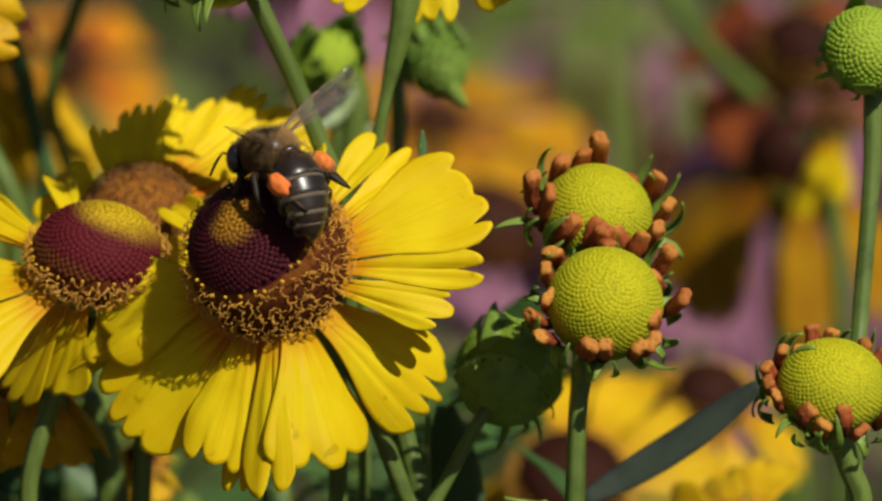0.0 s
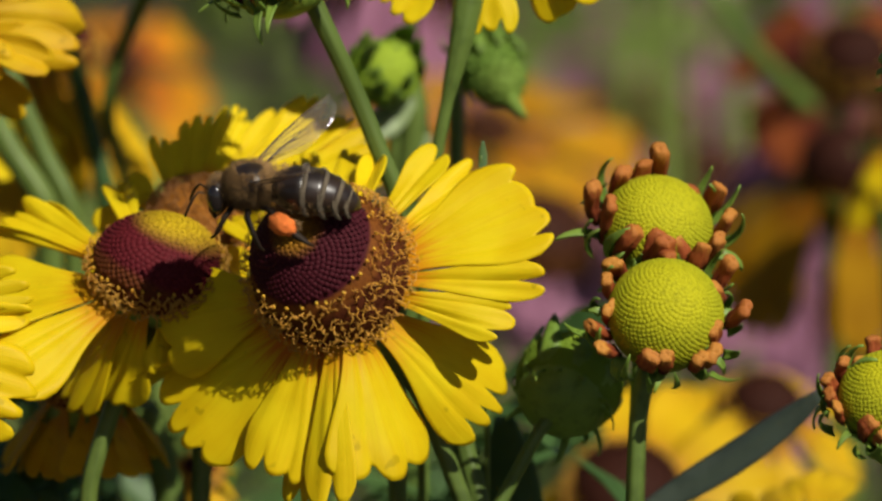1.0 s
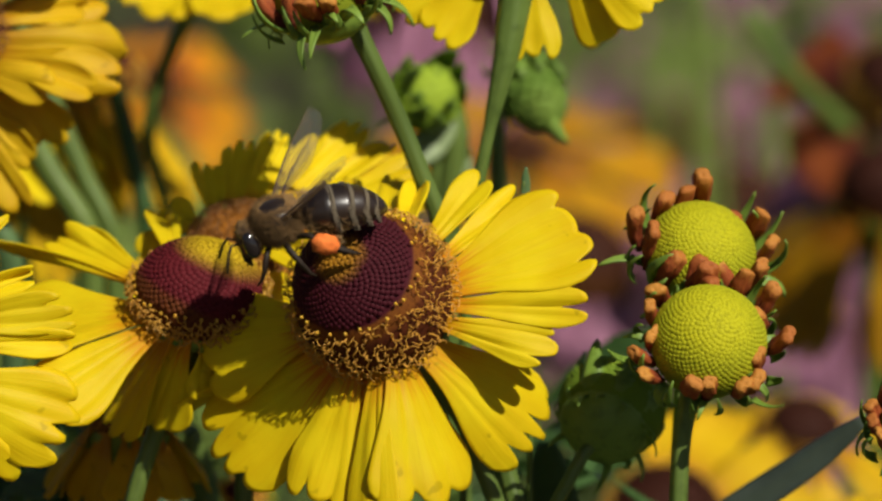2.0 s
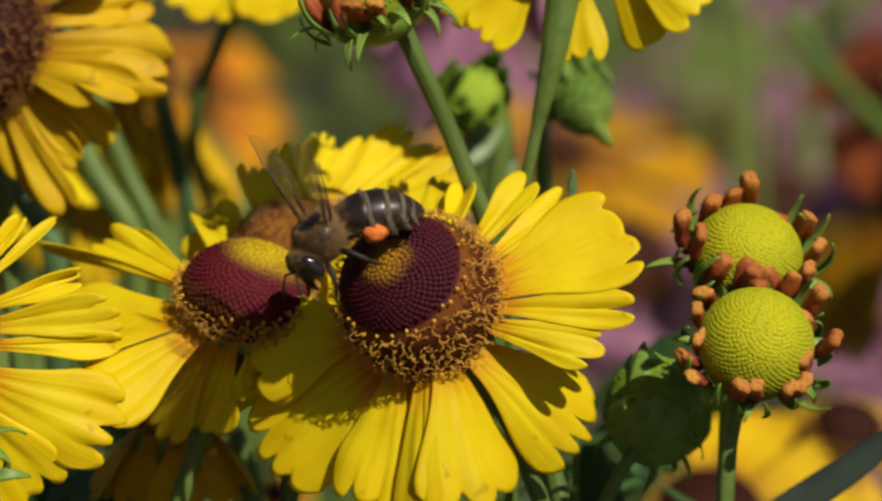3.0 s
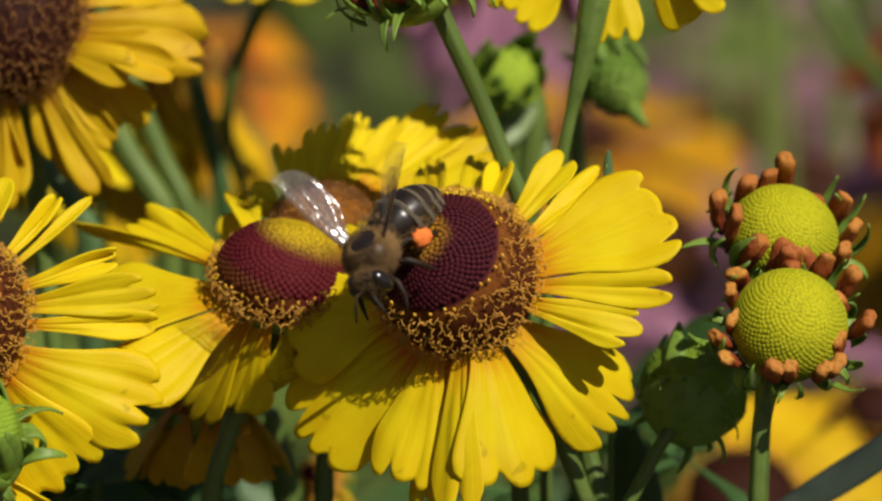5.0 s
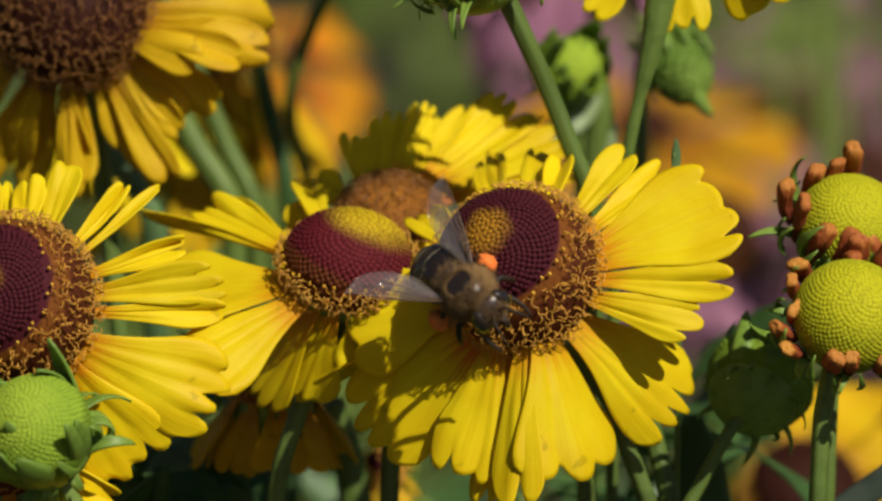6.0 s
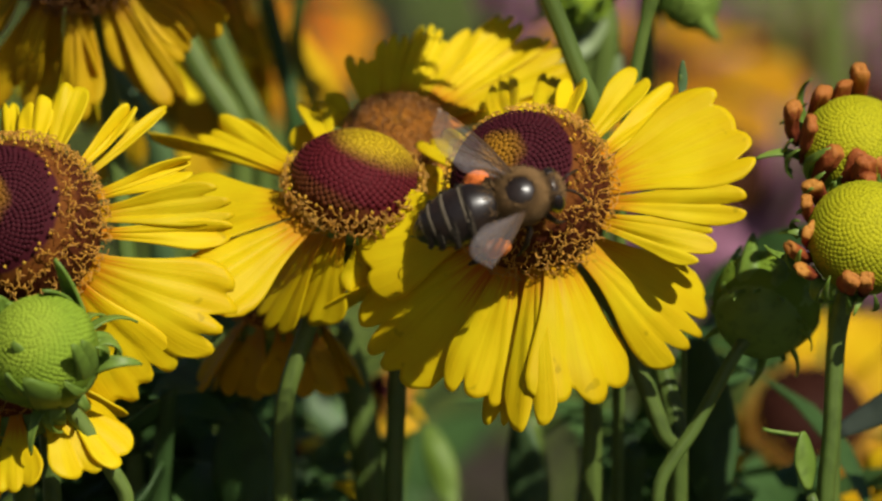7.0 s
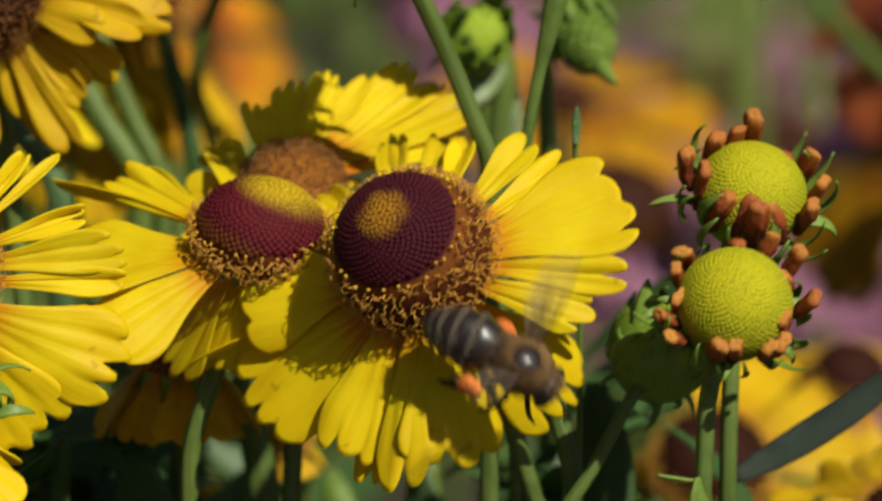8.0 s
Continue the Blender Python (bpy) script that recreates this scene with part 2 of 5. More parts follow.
# ---- mesh building, in millimetres ----
class Soup:
    def __init__(self):
        self.v, self.f, self.uv = [], [], []

    def add(self, v, f, uv=None):
        n = len(self.v)
        self.v.extend(tuple(p) for p in v)
        self.f.extend(tuple(i + n for i in q) for q in f)
        self.uv.extend(uv if uv else [(0.5, 0.5)] * len(v))
        return self

    def tube(self, points, radii, sides=6, ridges=0, depth=0.0, flat=1.0):
        """A round or ridged tube with closed ends along a line of points."""
        pts = [Vector(p) for p in points]
        n = len(pts)
        side = None
        v, f = [], []
        for i, p in enumerate(pts):
            dirn = (pts[min(i + 1, n - 1)] - pts[max(i - 1, 0)]).normalized()
            if side is None:
                side = dirn.orthogonal().normalized()
            side = (side - dirn * side.dot(dirn)).normalized()
            up = dirn.cross(side)
            for k in range(sides):
                a = 2 * math.pi * k / sides
                r = radii[i] * (1 + (depth * math.cos(a * ridges) if ridges else 0))
                v.append(p + side * (r * math.cos(a)) + up * (r * flat * math.sin(a)))
        for i in range(n - 1):
            for k in range(sides):
                a, b = i * sides + k, i * sides + (k + 1) % sides
                f.append((a, b, b + sides, a + sides))
        f.append(tuple(range(sides - 1, -1, -1)))
        f.append(tuple((n - 1) * sides + k for k in range(sides)))
        return self.add(v, f, [(k / sides, i / (n - 1)) for i in range(n) for k in range(sides)])

    def ball(self, at, size, rings=8, sides=12, turn=None, lump=0.0, seed=0.0):
        v, f = [], []
        for i in range(rings + 1):
            th = math.pi * i / rings
            for k in range(sides):
                a = 2 * math.pi * k / sides
                p = Vector((math.sin(th) * math.cos(a), math.sin(th) * math.sin(a), math.cos(th)))
                if lump:
                    p *= 1 + lump * noise.noise(p * 2.3 + Vector((seed, 0, 0)))
                p = Vector((p.x * size[0], p.y * size[1], p.z * size[2]))
                v.append(Vector(at) + (turn @ p if turn else p))
        for i in range(rings):
            for k in range(sides):
                a, b = i * sides + k, i * sides + (k + 1) % sides
                f.append((a, a + sides, b + sides, b))
        return self.add(v, f)

    def sheet(self, grid, uv, thick):
        """A sheet with thickness over a grid of points (rows x columns x 3)."""
        g = np.asarray(grid, float)
        du, dv = np.gradient(g, axis=0), np.gradient(g, axis=1)
        nrm = np.cross(du, dv)
        nrm /= np.linalg.norm(nrm, axis=2, keepdims=True) + 1e-9
        a, b = g + nrm * thick / 2, g - nrm * thick / 2
        r, c = g.shape[:2]
        v = [tuple(p) for p in a.reshape(-1, 3)] + [tuple(p) for p in b.reshape(-1, 3)]
        k, f = r * c, []
        for i in range(r - 1):
            for j in range(c - 1):
                q = (i * c + j, (i + 1) * c + j, (i + 1) * c + j + 1, i * c + j + 1)
                f.append(q)
                f.append(tuple(x + k for x in reversed(q)))
        rim = [i * c for i in range(r)] + [(r - 1) * c + j for j in range(1, c)] + [i * c + c - 1 for i in range(r - 2, -1, -1)] + [j for j in range(c - 2, 0, -1)]
        for x, y in zip(rim, rim[1:] + rim[:1]):
            f.append((x, x + k, y + k, y))
        flat = [tuple(p) for row in uv for p in row]
        return self.add(v, f, flat + flat)


def meshed(name, soup, material):
    me = bpy.data.meshes.new(name)
    me.from_pydata([(x / 1000, y / 1000, z / 1000) for x, y, z in soup.v], [], soup.f)
    layer = me.uv_layers.new(name="UVMap")
    idx = np.empty(len(me.loops), dtype=np.int32)
    me.loops.foreach_get("vertex_index", idx)
    layer.data.foreach_set("uv", np.asarray(soup.uv, dtype=np.float32)[idx].ravel())
    me.polygons.foreach_set("use_smooth", [True] * len(me.polygons))
    me.materials.append(material)
    me.validate()
    me.update()
    return me


def part(name, soup, material, parent, label="", m=None, kind=""):
    """One mesh object under a thing or a part."""
    ob = new(name, soup if isinstance(soup, bpy.types.Mesh) else meshed(name, soup, material))
    ob.parent = parent
    if m is not None:
        ob.matrix_basis = m
    return tagged(ob, label, kind=kind)


def mm(x, y, z):
    return Matrix.Translation((x / 1000, y / 1000, z / 1000))


def smooth(x):
    x = min(max(x, 0.0), 1.0)
    return x * x * (3 - 2 * x)


# ---- plant parts ----
def petal(length, width, bend, lobes=3, notch=0.13, pleat=0.25, cup=0.0, twist=0.0, seed=0, rows=18, cols=15, neck=0.20, curl=0.3):
    """A ray petal from its base at the origin along x, z up: a wedge with rounded lobes at the tip and grooves running down from the notches."""
    r = random.Random(seed)
    d1 = radians(bend) or 1e-3
    reach = [r.uniform(0.0, 0.06) for _ in range(lobes)]
    deep = [r.uniform(0.3, 1.3) for _ in range(lobes + 1)]
    edge = [0.0] + [k + r.uniform(-0.24, 0.24) for k in range(1, lobes)] + [float(lobes)]
    tips = [r.uniform(-0.5, 1.0) for _ in range(lobes)]
    ph, ph2 = r.uniform(0, 6), r.uniform(0, 6)
    grid, uv = [], []
    for i in range(rows):
        line, uvl = [], []
        s = i / (rows - 1)
        half = width / 2 * (neck + (1 - neck) * (0.45 * smooth(s / 0.85) + 0.55 * min(1.0, s / 0.88))) * (1 + 0.03 * math.sin(8 * s + ph2) * s)
        for j in range(cols):
            q = -1 + 2 * j / (cols - 1)
            p = lobes * (q + 1) / 2
            k = max(n for n in range(lobes) if p >= edge[n])
            u = (p - edge[k]) / (edge[k + 1] - edge[k])
            side = deep[k] if u < 0.5 else deep[k + 1]
            outer = (k == 0 and u < 0.5) or (k == lobes - 1 and u > 0.5)
            w = abs(2 * u - 1)
            cut = (0.05 * w ** 3 if outer else notch * side * w ** 3.4) + 0.02 * w * w + reach[k] * (1 - w ** 4) + 0.05 * q * q + 0.07 * abs(q) ** 9 + 0.035 * q * math.sin(ph)
            groove = 0.0 if outer else w ** 2.4 * side
            open_up = smooth(s * 1.25 - 0.25)
            along = length * s * (1 - cut * open_up)
            th = d1 * along / length
            x = math.sin(th) * length / d1
            z = (math.cos(th) - 1) * length / d1
            lift = pleat * (0.3 - groove) * smooth(s * 2.2) * (0.5 + 0.5 * s)
            lift += cup * q * q * half * smooth(s * 1.5) + 0.16 * math.sin(2.2 * q + 2.5 * s + ph2) * s
            lift += curl * tips[k] * (1 - w * w) * smooth((s - 0.62) / 0.38) + 0.5 * curl * math.sin(3.0 * q + ph) * smooth((s - 0.4) / 0.6)
            lift += (0.018 * math.cos(math.pi * 3 * p + ph2) + 0.16 * noise.noise(Vector((1.6 * q + ph, 2.6 * s, ph2)))) * smooth(s * 2)
            a = radians(twist) * s
            y = half * q
            nx, nz = math.sin(th), math.cos(th)
            line.append((x + nx * lift, y * math.cos(a), z + nz * lift + y * math.sin(a)))
            uvl.append((j / (cols - 1), s))
        grid.append(line)
        uv.append(uvl)
    return Soup().sheet(grid, uv, 0.2)


def dome_points(count, low):
    """Evenly spread directions from the axis down to the cosine low."""
    g = math.pi * (3 - math.sqrt(5))
    out = []
    for i in range(count):
        z = 1 - (1 - low) * (i + 0.5) / count
        s = math.sqrt(max(0, 1 - z * z))
        out.append(Vector((s * math.cos(g * i), s * math.sin(g * i), z)))
    return out


def on_dome(n, size):
    return Vector((n.x * size[0], n.y * size[1], n.z * size[2]))


def bumps(size, count, low, radius, height, jitter=0.16):
    """Closed florets packed over a dome, each a small pointed knob."""
    soup = Soup()
    r = random.Random(count)
    full = height
    for i, n in enumerate(dome_points(count, low)):
        n = (n + Vector((r.uniform(-1, 1), r.uniform(-1, 1), r.uniform(-1, 1))) * jitter * radius / size[0]).normalized()
        p = on_dome(n, size)
        height = full * r.uniform(0.7, 1.3) * (0.2 + 0.8 * smooth((1 - n.z) * 1.7))
        x = n.orthogonal().normalized()
        y = n.cross(x)
        v, f = [], []
        for rr, hh in ((radius, -0.05), (radius * 0.72, height * 0.7)):
            for k in range(6):
                a = math.pi * k / 3 + i
                v.append(p + (x * math.cos(a) + y * math.sin(a)) * rr + n * hh)
        v.append(p + n * height)
        for k in range(6):
            b = (k + 1) % 6
            f += [(k, b, b + 6, k + 6), (k + 6, b + 6, 12)]
        soup.add(v, f)
    return soup


def floret_mesh(seed, reach=1.0):
    """An open floret: short tube with two curled golden arms, along z."""
    r = random.Random(seed)
    soup = Soup()
    for side in (-1, 1):
        a = r.uniform(-0.5, 0.5)
        pts = []
        for k in range(6):
            s = k / 5
            out = side * (0.08 + 0.62 * reach * s ** 0.8)
            pts.append((out * math.cos(a), out * math.sin(a) + 0.2 * math.sin(4.5 * s + seed), 0.28 + 0.34 * math.sin(2.4 * s) - 0.1 * s))
        soup.tube(pts, [0.052, 0.048, 0.045, 0.045, 0.043, 0.034], 5)
    soup.tube([(0, 0, -0.3), (0, 0, 0.3)], [0.09, 0.07], 5)
    return soup


FLORETS = [meshed("floret", floret_mesh(k, 0.8 + 0.12 * k), STYLE) for k in range(5)]
OLD_FLORETS = [meshed("floret", floret_mesh(k + 9, 1.1), OLD_STYLE) for k in range(4)]


def joined(meshes, places):
    """Many small florets in one soup."""
    soup = Soup()
    for i, m in enumerate(places):
        me = meshes[i % len(meshes)]
        soup.add([m @ (v.co * 1000) for v in me.vertices], [tuple(p.vertices) for p in me.polygons])
    return soup


def floret_pose(n, p, spin, lean=0.0, scale=1.0):
    z = (n + Vector((0, 0, lean))).normalized()
    x = z.orthogonal().normalized()
    m = Matrix((x, z.cross(x), z)).transposed().to_4x4()
    m = Matrix.Translation(p) @ m @ Matrix.Rotation(spin, 4, "Z") @ Matrix.Scale(scale, 4)
    return m


def stem_line(points, steps=6):
    """A smooth line through a few points."""
    pts = [Vector(p) for p in points]
    n = len(pts)
    gap = [(pts[i + 1] - pts[i]).length for i in range(n - 1)]
    out = []
    for i in range(n - 1):
        a, b = pts[i], pts[i + 1]
        ta = (pts[i + 1] - pts[max(i - 1, 0)]).normalized() * min(gap[i], gap[max(i - 1, 0)], 60)
        tb = (pts[min(i + 2, n - 1)] - pts[i]).normalized() * min(gap[i], gap[min(i + 1, n - 2)], 60)
        for k in range(steps):
            s = k / steps
            h = s * s * (3 - 2 * s)
            out.append(a + (b - a) * h + ta * (s * (1 - s) ** 2) - tb * (s * s * (1 - s)))
    out.append(pts[-1])
    return out


def to_ground(at, drift=(0, 0)):
    """The spot on the soil below a spot of the garden, in garden millimetres."""
    p = spot(*at)
    g = Vector((p.x + drift[0] / 1000, p.y + drift[1] / 1000, -0.01)) - MIDDLE
    return (g.dot(RIGHT) * 1000, g.dot(UP) * 1000, g.dot(BACK) * 1000)


def stem_part(root, via, r0, r1, material=STEM, ridges=6, name="stem", ground=True, drift=(0, 0), flare=1.0):
    """A ridged stem through garden spots, from the head down into the soil."""
    inv = root.matrix_basis.inverted()
    pts = list(via)
    if ground:
        pts.append(to_ground(via[-1], drift))
    line = stem_line([inv @ spot(*p) * 1000 for p in pts])
    n = len(line)
    radii = [r0 + (r1 - r0) * min(1.0, i / max(1, min(n - 1, 12))) + (flare - 1) * r0 * max(0, 1 - i / 4) for i in range(n)]
    return part(name, Soup().tube(line, radii, 18, ridges, 0.07), material, root)


def sepal(length, width, curl, seed=0):
    """A narrow pointed bract that curls back, along x."""
    r = random.Random(seed)
    grid, uv = [], []
    n = 10
    th, x, z = radians(r.uniform(-10, 15)), 0.0, 0.0
    for i in range(n):
        s = i / (n - 1)
        half = width / 2 * (1 - s) ** 0.7 + 0.05
        grid.append([(x, half * q, z + 0.35 * half * q * q) for q in (-1, -0.5, 0, 0.5, 1)])
        uv.append([((q + 1) / 2, s) for q in (-1, -0.5, 0, 0.5, 1)])
        th += radians(curl) / n
        x += math.cos(th) * length / n
        z += math.sin(th) * length / n
    return Soup().sheet(grid, uv, 0.22)


SEPALS = [meshed("sepal", sepal(5.0 + k % 3, 1.4, (-150, -90, 100, -200, 140)[k], k), SEPAL) for k in range(5)]


CLASPS = [meshed("sepal", sepal(6.5 + k, 1.3, (75, 110, 55)[k], k + 30), SEPAL) for k in range(3)]
HUGS = [meshed("sepal", sepal(5.0 + k, 3.0, (60, 85, 40)[k], k + 20), SEPAL) for k in range(3)]


def ring_pose(az, radius, z, droop=0.0, roll=0.0, yaw=0.0):
    return Matrix.Rotation(radians(az), 4, "Z") @ mm(radius, 0, z) @ Matrix.Rotation(radians(yaw), 4, "Z") @ Matrix.Rotation(radians(droop), 4, "Y") @ Matrix.Rotation(radians(roll), 4, "X")


def thing(name, at, axis, label, category, group=""):
    root = new(name)
    root.empty_display_size = 0.005
    root.matrix_basis = axes(way(*axis), spot(*at))
    return tagged(root, label, category, group)


def flower(at, axis, label, petals, size=(7.3, 7.3, 6.2), skin=YELLOW, disc=DARK_DISC, look_of="open", stem=None, seed=1, base=(4.6, -1.6),
           thick=(1.0, 0.8), detail=1.0, group="sneezeweed flowers", rows=20, cols=21, single=False, bump_low=0.50, style_low=-0.35, wild=1.0, curl=1.0):
    """A sneezeweed head: dome of florets, drooping toothed ray petals, bracts and stem.
    petals: azimuth, length, width, droop, bend, lift of the base, roll, cup, and for petals given from their own base: yaw, lobes."""
    r = random.Random(seed)
    root = thing("flower", at, axis, label, "flower", group)
    soup = Soup().ball((0, 0, 0), (size[0] * 0.97, size[1] * 0.97, size[2] * 0.97), 20, 32)
    heart = part("disc", soup, disc, root)
    if look_of != "old":
        count = int(540 * detail)
        gap = math.sqrt(2 * math.pi * size[0] * size[0] * (1 - bump_low) / count)
        part("floret_dome", bumps(size, count, bump_low, gap * 0.52, gap * 0.11), disc, heart, "tightly packed closed florets", kind="stuff")
    meshes = OLD_FLORETS if look_of == "old" else FLORETS
    top = 1.0 if look_of == "old" else bump_low - 0.10
    count = int((300 if look_of == "old" else 320) * detail)
    places = []
    for n in dome_points(int(count * 2 / (1 - style_low)), style_low):
        if n.z > top:
            continue
        n = (n + Vector((r.uniform(-1, 1), r.uniform(-1, 1), r.uniform(-1, 1))) * 0.05).normalized()
        places.append(floret_pose(n, on_dome(n, size), r.uniform(0, 6.3), 0.25, r.uniform(0.8, 1.2) * curl))
    if single:
        for i, m in enumerate(places):
            ob = part("floret", meshes[i % len(meshes)], None, heart)
            ob.matrix_basis = Matrix.Translation(m.translation / 1000) @ m.to_3x3().to_4x4()
    else:
        part("floret_fringe", joined(meshes, places), STYLE if look_of != "old" else OLD_STYLE, heart, "curled golden open florets", kind="stuff")
    if look_of == "open":
        beads = Soup()
        for k in range(30):
            a = 2 * math.pi * (k + r.uniform(-0.3, 0.3)) / 30
            z = bump_low - 0.04 + r.uniform(-0.04, 0.03)
            s = math.sqrt(1 - z * z)
            n = Vector((s * math.cos(a), s * math.sin(a), z))
            beads.ball(on_dome(n, size) + n * 0.2, (0.16, 0.16, 0.22), 5, 7)
        part("bead_ring", beads, BEAD, heart, "golden beads of opening florets", kind="stuff")
    part("receptacle", Soup().ball((0, 0, base[1] - 1.2), (base[0] + 0.6, base[0] + 0.6, 2.2), 8, 16), SEPAL, root)
    for k, (az, length, width, droop, bend, *more) in enumerate(petals):
        lift = more[0] if more else 0.0
        roll = more[1] if len(more) > 1 else r.uniform(-10, 10) * wild
        cup = more[2] if len(more) > 2 else r.uniform(-0.06, 0.14) * wild
        yaw = more[3] if len(more) > 3 else 0
        lobes = more[4] if len(more) > 4 else 4 if width > 8.5 else 3 if width > 5 else 2
        if len(more) < 4:
            length -= base[0] * 0.9
            if wild > 2:
                az, droop, bend, length = az + r.uniform(-6, 6), droop + r.uniform(-16, 16), bend + r.uniform(-30, 40), length * r.uniform(0.78, 1.08)
        loose = min(wild, 1.6)
        soup = petal(length, width * (1.16 if len(more) > 3 else 1.0), bend, lobes, r.uniform(0.10, 0.19), r.uniform(0.08, 0.22) * loose, cup, r.uniform(-8, 8) * loose, seed * 50 + k, rows, cols, curl=r.uniform(0.2, 0.5) * loose)
        part("petal", soup, skin, root, m=ring_pose(az, base[0], base[1] + lift, droop - bend * 0.5, roll, yaw))
    for k in range(12):
        part("sepal", SEPALS[k % 5], None, root, m=ring_pose(k * 30 + r.uniform(-9, 9), base[0] * 0.9, base[1] - 1.6, 35 + r.uniform(-20, 30)) @ Matrix.Scale(0.5, 4))
    if stem:
        stem_part(root, stem, *thick)
    return root


def ring_of(count, length, width, droop, bend, seed, start=0, jitter=8):
    r = random.Random(seed)
    return [(start + 360 * k / count + r.uniform(-jitter, jitter), length * r.uniform(0.9, 1.08), width * r.uniform(0.85, 1.15), droop + r.uniform(-8, 8), bend + r.uniform(-10, 10), 0.15 * (k % 2)) for k in range(count)]


def club(seed):
    """A rolled, half-withered ray floret along x: a blunt, slightly square club with folds along it and a hollow tip."""
    r = random.Random(seed)
    b = r.uniform(5, 75)
    line = []
    th, x, z = radians(-8), 0.0, 0.0
    for i in range(9):
        line.append(Vector((x, 0.10 * math.sin(3 * i / 8 + seed), z)))
        th += radians(b) / 9
        x += 0.48 * math.cos(th)
        z += 0.48 * math.sin(th)
    step = line[8] - line[7]
    pts = line + [line[8] + step * 0.45, line[8] + step * 0.7, line[8] + step * 0.68, line[8] + step * 0.5]
    rad = [(0.66 + 0.36 * smooth(i / 5) + 0.08 * math.sin(1.3 * i + seed)) for i in range(9)] + [0.88, 0.62, 0.36, 0.08]
    v, f = [], []
    sides = 20
    skew = r.uniform(-0.5, 0.5)
    for i, p in enumerate(pts):
        ahead = (line[min(i, 7) + 1] - line[min(i, 7)]).normalized()
        up = ahead.cross(Vector((0, 1, 0))).normalized()
        for k in range(sides):
            a = 2 * math.pi * k / sides
            square = (abs(math.cos(a)) ** 2.4 + abs(math.sin(a)) ** 2.4) ** (-1 / 2.4)
            w = rad[i] * square * (1 - 0.34 * max(0.0, math.cos(2 * a + seed)) ** 4 + 0.05 * math.sin(2.1 * i + 3 * a))
            slope = ahead * (skew * 0.5 * math.sin(a) if 6 < i < 11 else 0.0)
            v.append(p + Vector((0, w * math.cos(a), 0)) + up * (0.72 * w * math.sin(a)) + slope)
    for i in range(len(pts) - 1):
        for k in range(sides):
            a, c = i * sides + k, i * sides + (k + 1) % sides
            f.append((a, c, c + sides, a + sides))
    f.append(tuple(range(sides - 1, -1, -1)))
    f.append(tuple((len(pts) - 1) * sides + k for k in range(sides)))
    uv = [(k / sides, min(1.0, i / 10)) for i in range(len(pts)) for k in range(sides)]
    return Soup().add(v, f, uv)


CLUBS = [meshed("ray_floret", club(k), CLUB) for k in range(6)]


def button(at, axis, label, size=(5.6, 5.6, 4.9), clubs=16, club_scale=1.0, skin=GREEN_DISC, stem=None, seed=1, sepals=12, thick=(1.05, 1.0), up=20, drift=(0, 0), bump=(900, 0.042), gaps=(), curl_scale=1.0, club_wide=1.0, hug=0.9, clasp=0.7):
    """A head before flowering: knobbly dome, short rolled ray florets round it, curling bracts and stem."""
    r = random.Random(seed)
    root = thing("bud", at, axis, label, "flower bud", "unopened sneezeweed heads")
    heart = part("disc", Soup().ball((0, 0, 0), tuple(s * 0.985 for s in size), 20, 36), skin, root)
    gap = math.sqrt(2 * math.pi * size[0] * size[0] * 1.0 / bump[0])
    part("floret_dome", bumps(size, bump[0], -0.05, gap * 0.57, gap * bump[1], 0.24), skin, heart, "tightly packed closed florets", kind="stuff")
    for k in range(clubs):
        az = 360 * k / clubs + r.uniform(-7, 7)
        if any(a <= az % 360 <= b for a, b in gaps):
            continue
        m = ring_pose(az, size[0] * r.uniform(0.92, 1.04), -size[2] * 0.26, -up + r.uniform(-20, 20), r.uniform(-40, 40)) @ Matrix.Diagonal((club_scale * r.uniform(0.85, 1.15), r.uniform(0.75, 1.0) * club_wide, r.uniform(0.75, 1.0) * club_wide, 1))
        part("ray_floret", CLUBS[r.randrange(6)], None, root, m=m)
    part("cup", Soup().ball((0, 0, -size[2] * 0.42), (size[0] * 0.86, size[0] * 0.86, size[2] * 0.66), 10, 20), SEPAL, root)
    for k in range(sepals):
        m = ring_pose(360 * k / sepals + r.uniform(-12, 12), size[0] * (0.92 if clubs else 0.72), -size[2] * (0.45 if clubs else 0.62), r.uniform(-75, 20) if clubs else r.uniform(-45, 15), r.uniform(-20, 20)) @ Matrix.Scale(curl_scale * r.uniform(0.7, 1.1), 4)
        part("sepal", SEPALS[r.randrange(5)], None, root, m=m)
    if clubs:
        for k in range(14):
            m = ring_pose(360 * k / 14 + r.uniform(-10, 10), size[0] * 1.12, -size[2] * 0.6, -38 + r.uniform(-16, 16), r.uniform(-25, 25)) @ Matrix.Scale(clasp * r.uniform(0.75, 1.1), 4)
            part("sepal", CLASPS[r.randrange(3)], None, root, m=m)
    if not clubs:
        for k in range(20):
            low = k % 2
            m = ring_pose(18 * k + r.uniform(-8, 8), size[0] * (0.62 if low else 0.80), -size[2] * (0.80 if low else 0.52), -50 + r.uniform(-14, 18), r.uniform(-14, 14)) @ Matrix.Scale(hug * r.uniform(0.8, 1.15), 4)
            part("sepal", HUGS[r.randrange(3)], None, root, m=m)
    if stem:
        stem_part(root, stem, *thick, drift=drift, flare=1.12)
    return root


